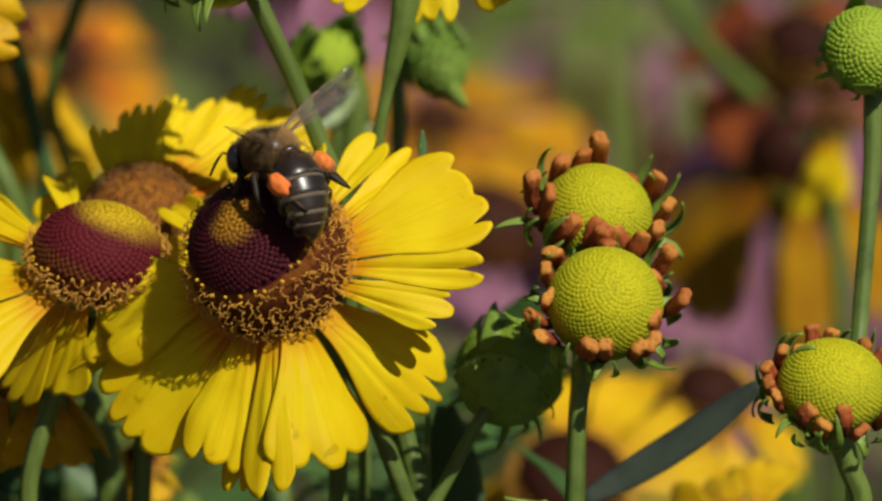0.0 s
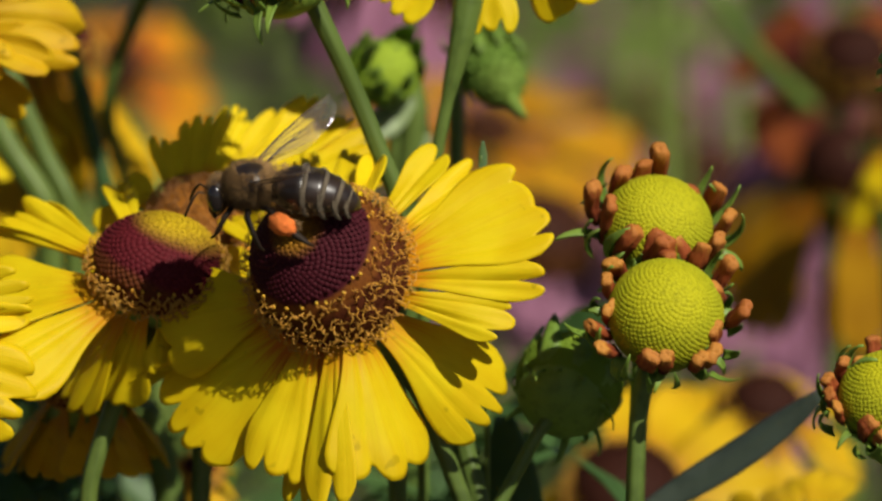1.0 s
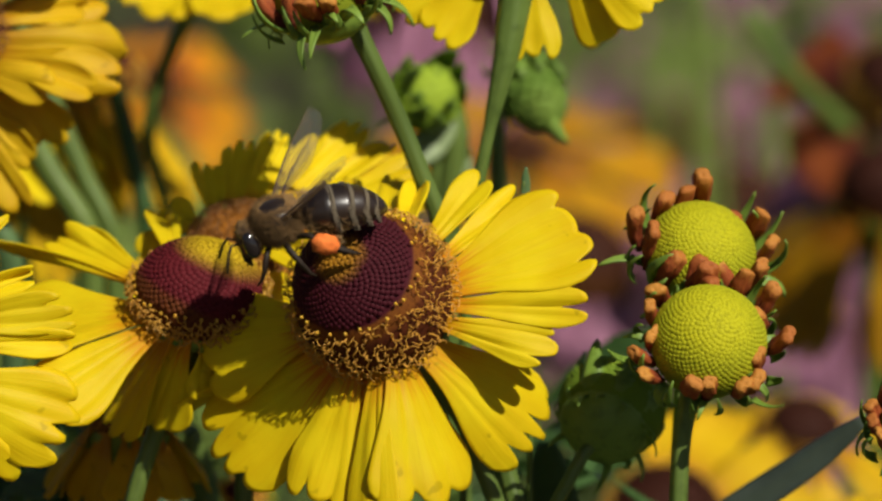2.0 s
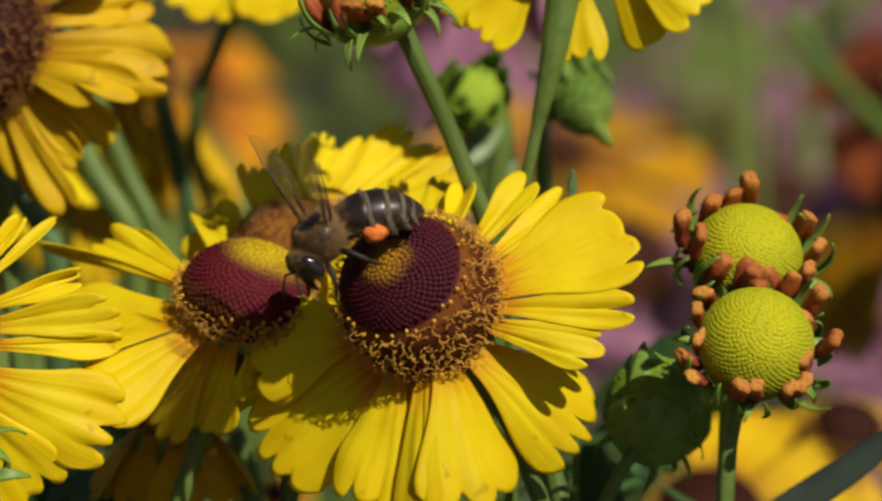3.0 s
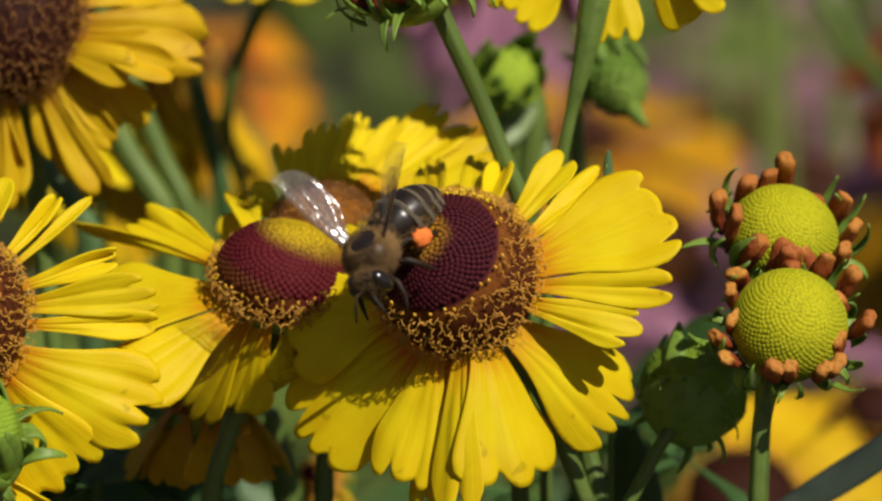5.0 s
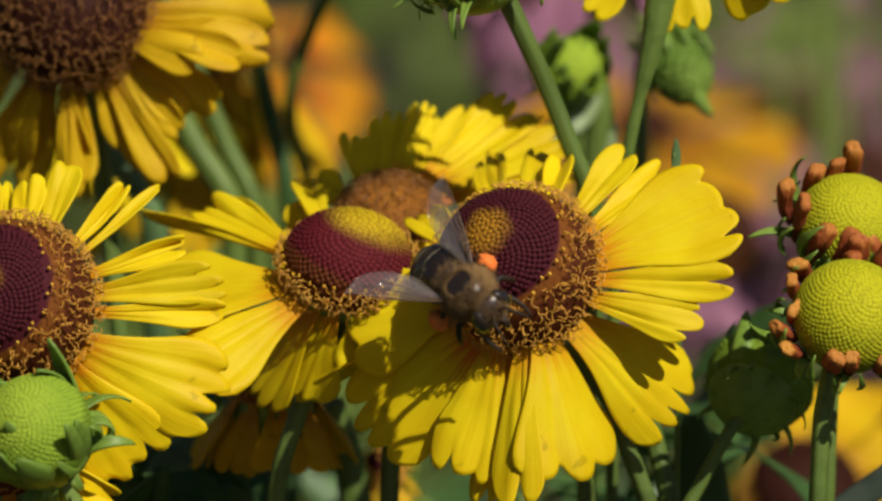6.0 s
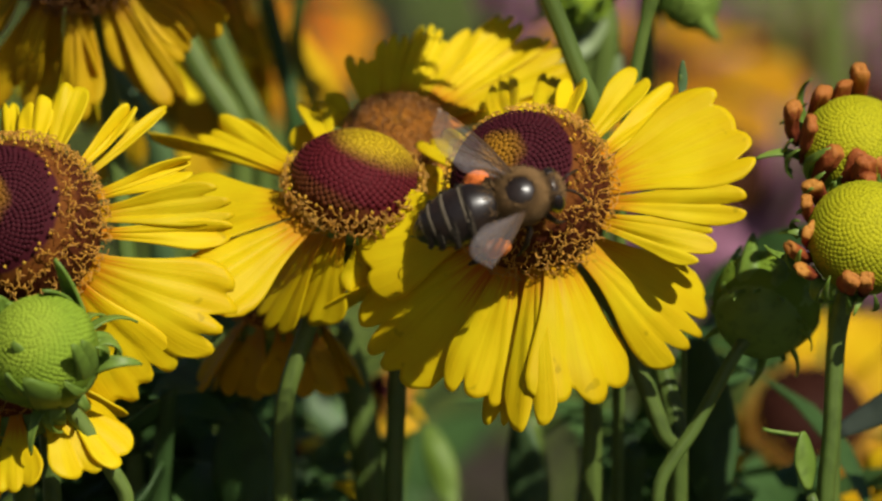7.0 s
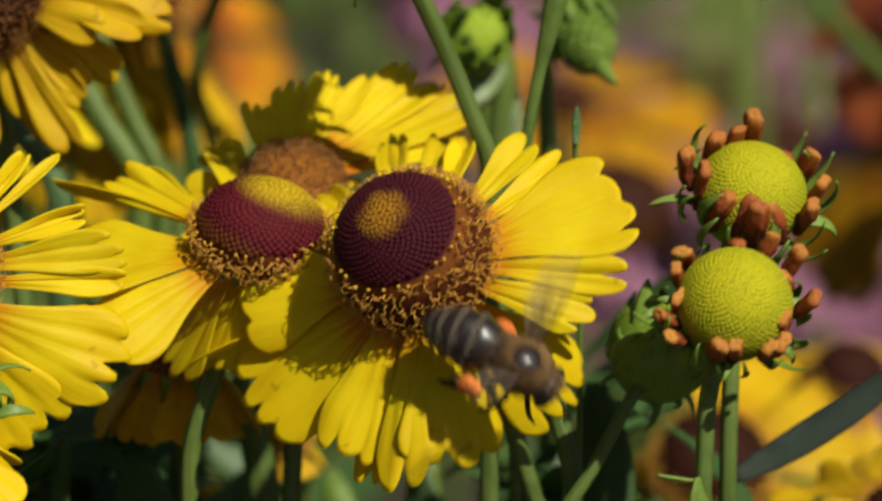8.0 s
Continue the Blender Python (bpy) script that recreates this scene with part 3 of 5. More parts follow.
def blade(length, width, bend, fold=0.25, seed=0, wavy=0.03):
    """A lance-shaped leaf along x with a folded midrib."""
    r = random.Random(seed)
    ph = r.uniform(0, 6)
    grid, uv = [], []
    n, d1 = 16, radians(bend) or 1e-3
    for i in range(n):
        s = i / (n - 1)
        half = width / 2 * (0.12 + 0.88 * math.sin(math.pi * min(1, s * 0.93 + 0.05)) ** 0.8)
        th = d1 * s
        x, z = math.sin(th) * length / d1, (math.cos(th) - 1) * length / d1
        grid.append([(x, half * q, z + fold * half * abs(q) + wavy * width * math.sin(9 * s + ph + 2 * q)) for q in (-1, -0.66, -0.33, 0, 0.33, 0.66, 1)])
        uv.append([((q + 1) / 2, s) for q in (-1, -0.66, -0.33, 0, 0.33, 0.66, 1)])
    return Soup().sheet(grid, uv, 0.3)

# ---- ground ----
def ground():
    n = 60
    v, f = [], []
    xs = [math.copysign(abs(k / (n / 2)) ** 4 * 1200 + abs(k) * 0.03, k) for k in range(-n // 2, n // 2 + 1)]
    for y in xs:
        for x in xs:
            near = math.exp(-(x * x + y * y) / 40)
            v.append((x * 1000, y * 1000, 1000 * near * 0.025 * noise.noise(Vector((x * 6, y * 6, 0)))))
    c = len(xs)
    for i in range(c - 1):
        for j in range(c - 1):
            f.append((i * c + j, i * c + j + 1, (i + 1) * c + j + 1, (i + 1) * c + j))
    return tagged(new("ground", meshed("ground", Soup().add(v, f), SOIL)), "dark bare garden soil under the plants", "ground", kind="structure")


ground()


def scatter_leaves(count, box, length, material, name, label, seed, upright=0.5, rise=0.12):
    """A mass of lance leaves and stalks that nobody could count."""
    r = random.Random(seed)
    soup = Soup()
    for k in range(count):
        x, y = r.uniform(*box[0]), r.uniform(*box[1])
        top = box[2][1] + rise * noise.noise(Vector((x * 2.5, y * 2.5, seed))) 
        z = r.uniform(box[2][0], top)
        ln = r.uniform(*length)
        wd = ln * r.uniform(0.16, 0.3)
        m = Matrix.Translation((x * 1000, y * 1000, z * 1000)) @ Euler((r.uniform(-0.6, 0.6), -r.uniform(-0.5, 1.4) * upright * 1.4, r.uniform(0, 6.3))).to_matrix().to_4x4()
        v, f = [], []
        for i, (s, h) in enumerate(((0, 0.12), (0.3, 0.85), (0.6, 1.0), (0.85, 0.6), (1, 0.04))):
            for q in (-1, 0, 1):
                v.append(m @ Vector((ln * s, wd / 2 * h * q, 0.2 * wd * h * abs(q) - 0.25 * ln * s * s)))
        for i in range(4):
            for j in range(2):
                a = i * 3 + j
                f.append((a, a + 3, a + 4, a + 1))
        soup.add(v, f)
    return tagged(new(name, meshed(name, soup, material)), label, "foliage", kind="stuff")


scatter_leaves(2600, ((-0.75, 0.75), (0.35, 1.3), (0.02, 0.62)), (50, 120), FAR_LEAF, "foliage", "dense mid-green lance-shaped leaves behind the flowers", 3)
scatter_leaves(2600, ((-1.6, 1.6), (1.3, 3.2), (0.02, 0.60)), (70, 160), FAR_LEAF, "foliage", "sunlit light green leaves further back in the bed", 4)
scatter_leaves(2200, ((-3.5, 3.5), (3.2, 6.0), (0.02, 1.3)), (120, 260), FAR_LEAF, "foliage", "tall far shrubs of green leaves", 5)
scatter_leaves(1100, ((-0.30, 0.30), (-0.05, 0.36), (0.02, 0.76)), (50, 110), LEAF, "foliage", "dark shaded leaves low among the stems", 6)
# Leaf masses added to darken the gaps; their dark green stands in for shade.
scatter_leaves(650, ((-0.10, 0.07), (0.16, 0.22), (0.74, 0.856)), (14, 32), LEAF, "foliage", "dark leaf mass added to darken the gap between the lower stems", 7, rise=0.01)
scatter_leaves(190, ((-0.062, -0.042), (0.03, 0.062), (0.88, 0.924)), (12, 24), LEAF, "foliage", "dark leaf mass added to fill the shadow under the flowers", 8, rise=0.006)
scatter_leaves(80, ((-0.006, 0.012), (0.035, 0.06), (0.88, 0.923)), (12, 22), LEAF, "foliage", "dark leaf mass added to fill the shadow behind the unopened heads", 9, rise=0.004)


for k, (cx, cy, cz) in enumerate(((0.011, 0.70, 0.80), (0.055, 0.72, 0.785), (0.075, 0.62, 0.80), (0.085, 0.74, 0.75))):
    scatter_leaves(150, ((cx - 0.03, cx + 0.03), (cy - 0.08, cy + 0.08), (cz - 0.03, cz + 0.03)), (12, 26), PINK, "blossom", "drift of mauve-pink blossom far behind", 20 + k)


def leafy_stem(points, leaves, label, material=STEM, leaf_material=LEAF, r=1.1, ground_it=True):
    """A shoot with lance leaves; leaves: place on the line, direction, length, width, bend, side of the blade."""
    root = thing("leafy_shoot", points[0], (0, 1, 0), label, "shoot", "leafy shoots")
    stem_part(root, points, r, r * 1.25, material, ground=ground_it)
    inv = root.matrix_basis.inverted()
    for k, (at, d, ln, wd, bend, roll) in enumerate(leaves):
        x = way(*d)
        y = x.cross(Vector((0, 0, 1))).normalized()
        m = Matrix((x, y, x.cross(y))).transposed().to_4x4()
        m = Matrix.Translation(spot(*at)) @ m @ Matrix.Rotation(radians(roll), 4, "X")
        part("leaf", blade(ln, wd, bend, seed=k), leaf_material, root, m=inv @ m)
    return root


# ---- the visited flower ----
main_flower = flower((-15.23, -0.7, 0), (-0.38, 0.46, -0.80), "bright yellow sneezeweed flower with a maroon dome and drooping petals",
    [(360, 15.4, 9.2, 14, 6, 0.2, 8, 0.05, 23, 4),
     (346, 14.8, 3.2, 18, 8, 0, 19, 0.0, 9, 2),
     (331, 12.4, 3.6, 23, 14, -0.2, 21, -0.1, 10, 3),
     (304, 16.7, 8.8, 57, 26, -0.4, -8, -0.3, 26, 5),
     (286, 15.0, 9.6, 34, 14, 0.1, -55, -0.24, -4, 3),
     (271, 17.2, 4.3, 16, 8, 0.3, -1, -0.22, -10, 2),
     (257, 16.9, 2.5, 22, 10, -0.3, -1, -0.2, -9, 2),
     (246, 14.6, 5.9, 15, 6, 0.2, -5, -0.24, -2, 3),
     (229, 17.1, 10.3, 15, 8, 0, -5, -0.14, -24, 4),
     (208, 22.5, 7.4, 22, 10, -0.5, 59, 0.1, -29, 2),
     (195, 13.3, 9.3, 0, 4, 0.3, -14, -0.1, -15, 3),
     (150, 14.6, 3.3, 21, 8, 0, 7, 0.2, -18, 3),
     (119, 20.1, 2.9, 30, 6, 0, -1, 0.1, -9, 3),
     (90, 15.8, 2.0, 30, 6, 0.2, 1, 0.2, 9, 2),
     (69, 12.3, 2.4, 26, 10, 0, 3, 0.3, 21, 2),
     (45, 12.2, 3.1, 19, 6, 0.2, 9, 0.15, 17, 2),
     (27, 12.7, 2.8, 19, 4, 0, 11, 0.1, 21, 2)],
    stem=[(-14.2, -3.5, 3), (-12.2, -7, 7), (-9.34, -8.89, 9), (-6.82, -12.98, 10), (-3.27, -22.23, 12), (-1.77, -24.45, 13)], seed=1, single=True, detail=1.1, rows=28, cols=37, bump_low=0.62, size=(7.3, 7.3, 7.7))

# ---- its neighbours ----
left_flower = flower((-31.0, -0.3, 8), (0.06, 0.82, -0.57), "yellow sneezeweed flower with a maroon and lime half-open dome",
    [(200, 13.4, 9.8, 11, 8, 0.1, -6, 0.1, -17, 3),
     (224, 14.7, 6.7, 17, 10, -0.1, -13, -0.1, -4, 4),
     (239, 12.7, 5.8, 65, 8, -0.2, -23, -0.1, -51, 4),
     (258, 10.7, 5.9, 72, 6, 0.1, -30, -0.1, -48, 4),
     (285, 6.1, 4.2, 73, 6, -0.3, 0, 0, 5, 3),
     (155, 18.9, 1.9, 7, 6, 0, 76, 0.2, -7, 2),
     (149, 13.8, 3.4, 4, 4, 0.2, -16, 0.1, -9, 3),
     (143, 12.4, 1.7, 2, 6, 0, -30, 0.2, -10, 2),
     (113, 15.8, 2.6, 10, 6, 0, -1, 0.2, -11, 3),
     (70, 15.3, 2.3, 15, 6, 0, -0, 0.2, -7, 3),
     (35, 6.8, 5.4, 26, 6, 0, -0, 0.2, -8, 3),
     (325, 11.5, 6, 34, 10), (5, 12, 6, 20, 5, 0.2)],
    size=(5.9, 5.9, 4.2), disc=HALF_DISC, stem=[(-31, -4, 10), (-33.94, -9.97, 12), (-35.55, -14.09, 13), (-37.68, -22.33, 14)], seed=2, bump_low=0.24, base=(4.2, -1.8), style_low=-0.5, wild=1.5, curl=1.25, rows=26, cols=33)
flower((-27.8, 4.0, 20), (0.05, 0.72, -0.69), "faded sneezeweed flower with a rust-brown disc and yellow petals",
    [(153, 7.1, 3.6, 10, 0, 0, -1, 0.1, -20, 3),
     (130, 8.3, 3.0, -8, 0, 0.2, 1, 0.15, -29, 3),
     (112, 10.6, 3.6, -8, -4, 0, 1, 0.1, -29, 4),
     (96, 11.7, 3.1, -8, 0, 0.2, 1, 0.1, -25, 4),
     (86, 13.0, 2.2, -8, 0, 0, 1, 0.1, -28, 3),
     (70, 16.4, 3.0, -7, -5, 0.3, 10, 0.15, -16, 3),
     (63, 17.0, 2.4, -6, 0, 0, 0, 0.1, -21, 2),
     (49, 17.1, 4.0, -4, 0, 0.2, 0, 0.1, -17, 3),
     (40, 16.0, 3.6, -0, 5, 0, -0, 0.1, -17, 3),
     (330, 12, 5, 30, 5), (300, 12, 5, 40, 5), (270, 12, 5, 45, 5), (240, 12, 5, 45, 5), (210, 12, 5, 30, 5), (180, 10, 5, 10, 5)],
    size=(4.6, 4.6, 2.3), disc=RUST_DISC, look_of="old", stem=[(-27.8, 0, 21), (-27.5, -12, 22), (-28, -30, 24)], seed=3, base=(3.6, -1.2), detail=0.7)
flower((-60.4, -4.37, -3), (-0.30, 0.30, -0.90), "yellow sneezeweed flower with a broad maroon and golden dome",
    [(106, 9.7, 1.6, 20, 4, 0.1, -0, 0.1, -2, 2),
     (86, 8.9, 2.9, 18, 4, 0.3, 1, 0.1, 8, 2),
     (68, 11.0, 2.8, 16, 0, 0, 1, 0.1, 13, 2),
     (45, 11.0, 1.5, 19, -4, 0.3, 15, 0.15, 13, 2),
     (39, 13.0, 1.1, 22, 0, -0.1, 1, 0.2, 11, 2),
     (23, 12.1, 1.9, 17, 4, 0.4, 39, 0.35, -3, 3),
     (8, 14.4, 3.5, 20, 6, 0.2, 16, 0.2, 0, 3),
     (352, 14.7, 2.2, 24, 8, -0.1, 27, 0.1, 9, 2),
     (324, 16.3, 7.6, 31, 14, -0.2, 18, -0.15, 13, 4),
     (310, 14.1, 7.8, 35, 20, -0.4, 13, -0.1, -11, 4),
     (297, 15.5, 5.2, 29, 14, 0.1, -4, 0, -32, 3),
     (275, 15.6, 3.5, 28, 12, -0.2, -3, 0, -26, 3),
     (250, 17, 5, 29, 10), (228, 17, 6, 25, 10, 0.2), (206, 17, 6, 25, 10), (184, 17, 6, 25, 10, 0.2), (160, 17, 6, 20, 10), (138, 17, 6, 20, 10, 0.2)],
    wild=1.9, bump_low=0.70, size=(7.8, 7.8, 7.6), stem=[(-60, -8, 0), (-59, -15, 3), (-58, -30, 6)], seed=4, single=True, detail=1.1)
flower((-58.27, 23.13, 26), (-0.15, 0.20, -0.95), "fading sneezeweed flower with a brown ball of spent florets",
    [(6, 20, 4.2, 14, 5), (19, 22, 5.5, 16, 0, 0.3), (35, 21, 6, 20, 0), (350, 18, 4.4, 18, 10, 0.2), (338, 19, 3.6, 12, 24), (324, 16, 4, 26, 15, 0.2), (312, 17, 3, 20, 22), (300, 18, 3.6, 14, 12), (289, 19, 2.8, 20, 20, 0.2), (276, 19, 3.4, 12, 14), (264, 20, 3, 18, 8, 0.3), (251, 20, 3.6, 12, 15), (238, 20, 3.2, 16, 5, 0.2),
     (225, 19, 5, 18, 5), (205, 18, 6, 20, 5), (180, 17, 6, 20, 5), (155, 17, 6, 20, 5), (130, 17, 6, 20, 5), (100, 17, 6, 20, 5), (70, 18, 6, 20, 5), (52, 19, 5, 18, 5),
     (28, 20, 4, 8, 30, 0.4), (12, 18, 3.6, 26, 40, 0.4), (345, 17, 4, 30, 45, 0.4), (330, 15, 4, 10, 50, 0.4), (318, 14, 3.5, 35, 40, 0.4), (295, 15, 3, 30, 35, 0.4), (270, 16, 3.4, 28, 30, 0.4), (245, 17, 3, 26, 30, 0.4)],
    skin=GOLD, size=(7.6, 7.6, 6.6), disc=BROWN_DISC, look_of="old", stem=[(-57.5, 18, 30), (-55.5, 5, 34), (-53.5, -20, 36)], seed=5, wild=2.6)

# ---- heads before flowering ----
front_bud = button((14.48, -4.73, 0), (0.06, 0.50, -0.86), "yellow-green dome ringed with short rust-orange florets", size=(5.2, 5.2, 4.7), clubs=16, stem=[(13.08, -9.27, 3), (12.25, -13.81, 4), (11.88, -22.40, 5), (11.47, -28.03, 6)], seed=11, up=74, club_scale=0.92, club_wide=0.98, bump=(1000, 0.024), sepals=16, thick=(0.8, 0.78), curl_scale=0.9)
button((14.0, 3.0, 8), (0.16, 0.66, -0.74), "yellow-green dome with tall curling orange-brown florets", size=(5.1, 5.1, 4.5), clubs=13, stem=[(14.14, -1.28, 13), (12.83, -7.96, 14), (12.35, -22.89, 15)], thick=(0.75, 0.75), seed=12, up=80, club_scale=1.25, club_wide=1.08, bump=(1000, 0.024), sepals=10, curl_scale=1.1, clasp=0.85)
button((6.2, -11.1, 14), (0.30, 0.62, 0.72), "dark green unopened head with curled sepals, in shade", size=(5.0, 5.0, 4.6), clubs=0, skin=BUD_DISC, sepals=12, stem=[(5.42, -13.03, 12), (3.37, -15.55, 11), (-0.20, -22.18, 11), (-3.56, -28.45, 11)], seed=13, thick=(0.62, 0.62), curl_scale=0.6, hug=1.0)
button((34.4, -12.1, -3), (0.06, 0.74, -0.67), "small lime-green dome edged with short russet florets", size=(4.9, 4.9, 4.0), clubs=17, stem=[(35.14, -16.18, 0), (36.21, -19.20, 1), (37.30, -22.25, 2)], seed=14, up=62, club_scale=0.7, club_wide=0.85)
button((38.0, 17.9, 5), (0.20, 0.32, -0.92), "round green bud with pale folded sepals", size=(3.9, 3.9, 3.6), clubs=0, skin=BUD_DISC, sepals=12, stem=[(38.96, 14.44, 8), (38.71, 5.83, 8), (37.71, -5.81, 7), (37.22, -11.85, 6)], seed=15, thick=(0.85, 0.8), curl_scale=0.6, bump=(420, 0.3), hug=0.85)
button((-19.8, 26.2, 8), (-0.35, 0.90, -0.25), "half-open head with rust florets and curling green sepals", size=(4.6, 4.6, 4.0), clubs=14, stem=[(-17.67, 24.65, 9), (-15.47, 20.13, 10), (-13.16, 15.11, 12), (-11.09, 10.03, 13), (-9.52, 5.44, 14)], seed=16, up=50, sepals=18, thick=(0.9, 0.85))
button((-57.1, -15.3, -12), (-0.42, 0.52, -0.74), "round green bud with sepals folded over its side", size=(5.1, 5.1, 4.8), clubs=0, skin=BUD_DISC, sepals=18, stem=[(-55.94, -18.99, -9), (-53.82, -21.95, -8), (-51.68, -25.41, -7), (-50.27, -28.41, -6)], seed=17, thick=(0.8, 0.7), bump=(900, 0.06), curl_scale=1.05, hug=1.3)

# ---- flowers above and behind ----
flower((-1.46, 34.44, 17), (0.1, 0.28, 0.95), "yellow sneezeweed flower facing away on its green stalk", ring_of(12, 14, 6, 14, 10, 21), stem=[(-1.82, 31.79, 16), (-3.45, 21.47, 16), (-4.94, 14.79, 17), (-5.93, 9.64, 18), (-7.15, 0.31, 20)], seed=6, thick=(1.8, 0.58), detail=0.5, disc=BROWN_DISC)
flower((-32.35, 37.58, 72), (0.1, 0.92, -0.15), "yellow sneezeweed flower with drooping petals", ring_of(13, 19.5, 7.5, 25, 15, 22), stem=[(-31.92, 34.95, 76), (-37.33, 26.94, 80), (-41.02, 15.27, 84), (-37.68, 1.07, 90)], seed=7, detail=0.5, thick=(0.8, 0.7))
flower((-58.45, 29.71, 335.0), (0.1, 0.55, -0.8), "orange sneezeweed flower with yellow petal tips", ring_of(9, 18.5, 8, 30, 15, 24, jitter=14), size=(5.2, 5.2, 4.4), base=(4.4, -1.6), skin=ORANGE, disc=BROWN_DISC, look_of="old", stem=[(-59.45, 23.71, 340), (-58.45, -0.29, 346)], seed=9, detail=0.3)
flower((-0.47, 20.2, 330.0), (0.1, 0.80, -0.55), "deep amber flower with long drooping petals", ring_of(9, 23, 11, 8, 18, 25, jitter=16), skin=HONEY, disc=BROWN_DISC, look_of="old", stem=[(-0.47, 13.20, 336), (-0.47, -15.80, 342)], seed=10, detail=0.3, size=(5, 5, 3.4), base=(4.4, -1.4))
# the petals' shade is painted as a darker petal colour
flower((42.48, 11.74, 170.0), (0.1, 0.80, -0.58), "sneezeweed flower with a dark disc and hanging yellow petals", ring_of(9, 25, 12, 56, 4, 27, jitter=14), size=(5.2, 5.2, 4.8), base=(4.5, -1.6), skin=SHADED_YELLOW, disc=BROWN_DISC, bump_low=-0.2, stem=[(43.08, 8.24, 175), (44.48, -16.26, 180)], seed=12, detail=0.4)
flower((47.03, 26.23, 215.0), (0.0, 0.60, -0.75), "russet and maroon sneezeweed flower", ring_of(9, 18, 8, 30, 15, 28, jitter=16), size=(5.6, 5.6, 5), base=(4.3, -1.6), skin=RUSSET, disc=BROWN_DISC, stem=[(47.43, 18.23, 222), (49.03, -3.77, 226)], seed=13, detail=0.3)
# extra head added to carry the sunlit petals of the hanging-petal flower
flower((46.29, 15.32, 150.0), (0.1, 0.85, -0.5), "sunlit yellow petals of the hanging flower, added as a separate head", [(262, 8, 3, 62, 4), (290, 10, 3, 66, 4), (240, 13, 2.8, 70, 4)], size=(2.4, 2.4, 2), base=(2.0, -0.7), disc=BROWN_DISC, look_of="old", stem=[(46.29, 12.32, 156), (48.29, -14.68, 160)], seed=31, detail=0.3)
# low yellow flowers in GOLD: their dimmer light is put into the colour
flower((14.2, -25.4, 105), (0.05, 0.60, -0.8), "yellow flower with a dark brown disc, low in the bed", [(a, 19 if a < 110 else 15, 7, 10 if a < 110 else 55, 8, 0.2 * (a % 3)) for a in range(-15, 340, 27)], size=(6.6, 6.6, 4), skin=GOLD, disc=BROWN_DISC, stem=[(14.5, -31.1, 114)], seed=14, detail=0.5)
flower((29.92, -28.0, 45), (0.1, 0.62, -0.78), "yellow flower low in the bed beside a dark leaf", ring_of(11, 14, 6, 30, 20, 30), size=(3.6, 3.6, 2.4), base=(3.2, -1.0), skin=GOLD, wild=2.0, disc=BROWN_DISC, stem=[(30.22, -31.2, 50)], seed=15, detail=0.5)
flower((30.4, -16.6, 125), (0.1, 0.75, -0.65), "golden flower with a brown disc behind the unopened heads", ring_of(11, 13, 5, 25, 10, 31), skin=GOLD, disc=BROWN_DISC, size=(4.6, 4.6, 3.6), base=(3.6, -1.2), stem=[(30.6, -23.0, 130)], seed=16, detail=0.3)
flower((-59.59, -18.18, -5), (-0.2, 0.9, -0.35), "yellow flower under the green bud", ring_of(11, 11.5, 5.4, 50, 8, 32), size=(4.5, 4.5, 3.5), base=(3.8, -1.2), stem=[(-59.90, -22.26, -2)], seed=17, detail=0.4, disc=HALF_DISC)
flower((-38.68, -11.91, 24), (0.0, 0.95, -0.25), "shaded amber flower under the other petals", ring_of(9, 11, 6, 62, 5, 33), size=(4, 4, 3), base=(3.4, -1), skin=GOLD, stem=[(-38.63, -15.96, 28)], seed=18, detail=0.4)
# yellow flower with its dim light put into the GOLD petal colour
flower((-30.08, -21.30, 60), (0.1, 0.75, -0.65), "small yellow flower low among stems", ring_of(7, 4.6, 2.6, 35, 10, 34), skin=GOLD, stem=[(-30.28, -26.10, 66)], seed=19, detail=0.3, size=(2, 2, 1.7), base=(1.5, -0.6))
flower((-42.00, -29.78, 80), (0.1, 0.75, -0.65), "small yellow flower low in the shade", ring_of(12, 10, 4, 20, 10, 35), stem=[(-42.34, -34.26, 86)], seed=20, detail=0.3, size=(3, 3, 2.5), base=(2, -0.8))
flower((-54.82, 23.52, 85), (0.0, 0.85, -0.3), "yellow flower with long hanging petals behind thin stalks", ring_of(10, 26, 6, 72, 3, 36), skin=GOLD, size=(5, 5, 4), base=(4, -1.4), stem=[(-55.2, 20.5, 95), (-59.50, -5.80, 150)], seed=21, detail=0.4, thick=(0.6, 0.6))
flower((-47.63, 22.73, 110), (0.0, 0.85, -0.3), "yellow flower with drooping petals behind the flowers", ring_of(9, 18, 6, 68, 3, 37), skin=GOLD, size=(4, 4, 3.4), base=(3.4, -1.2), stem=[(-48.2, 20.0, 120), (-50.17, -5.86, 160)], seed=22, detail=0.4, thick=(0.6, 0.6))
flower((-51.14, 23.96, 95), (0.1, 0.85, -0.3), "golden flower with long hanging petals", ring_of(8, 22, 5.5, 74, 3, 38), skin=YELLOW, size=(4.4, 4.4, 3.6), base=(3.6, -1.2), stem=[(-51.7, 21.3, 103), (-54.83, -5.77, 150)], seed=23, detail=0.4, thick=(0.6, 0.6))
flower((-58.61, 19.0, 75), (-0.1, 0.85, -0.3), "golden flower with long hanging petals", ring_of(8, 16, 5.5, 46, 3, 39), skin=YELLOW, size=(4.4, 4.4, 3.6), base=(3.6, -1.2), stem=[(-59.2, 17.0, 85), (-65.51, -5.85, 150)], seed=24, detail=0.4, thick=(0.6, 0.6))


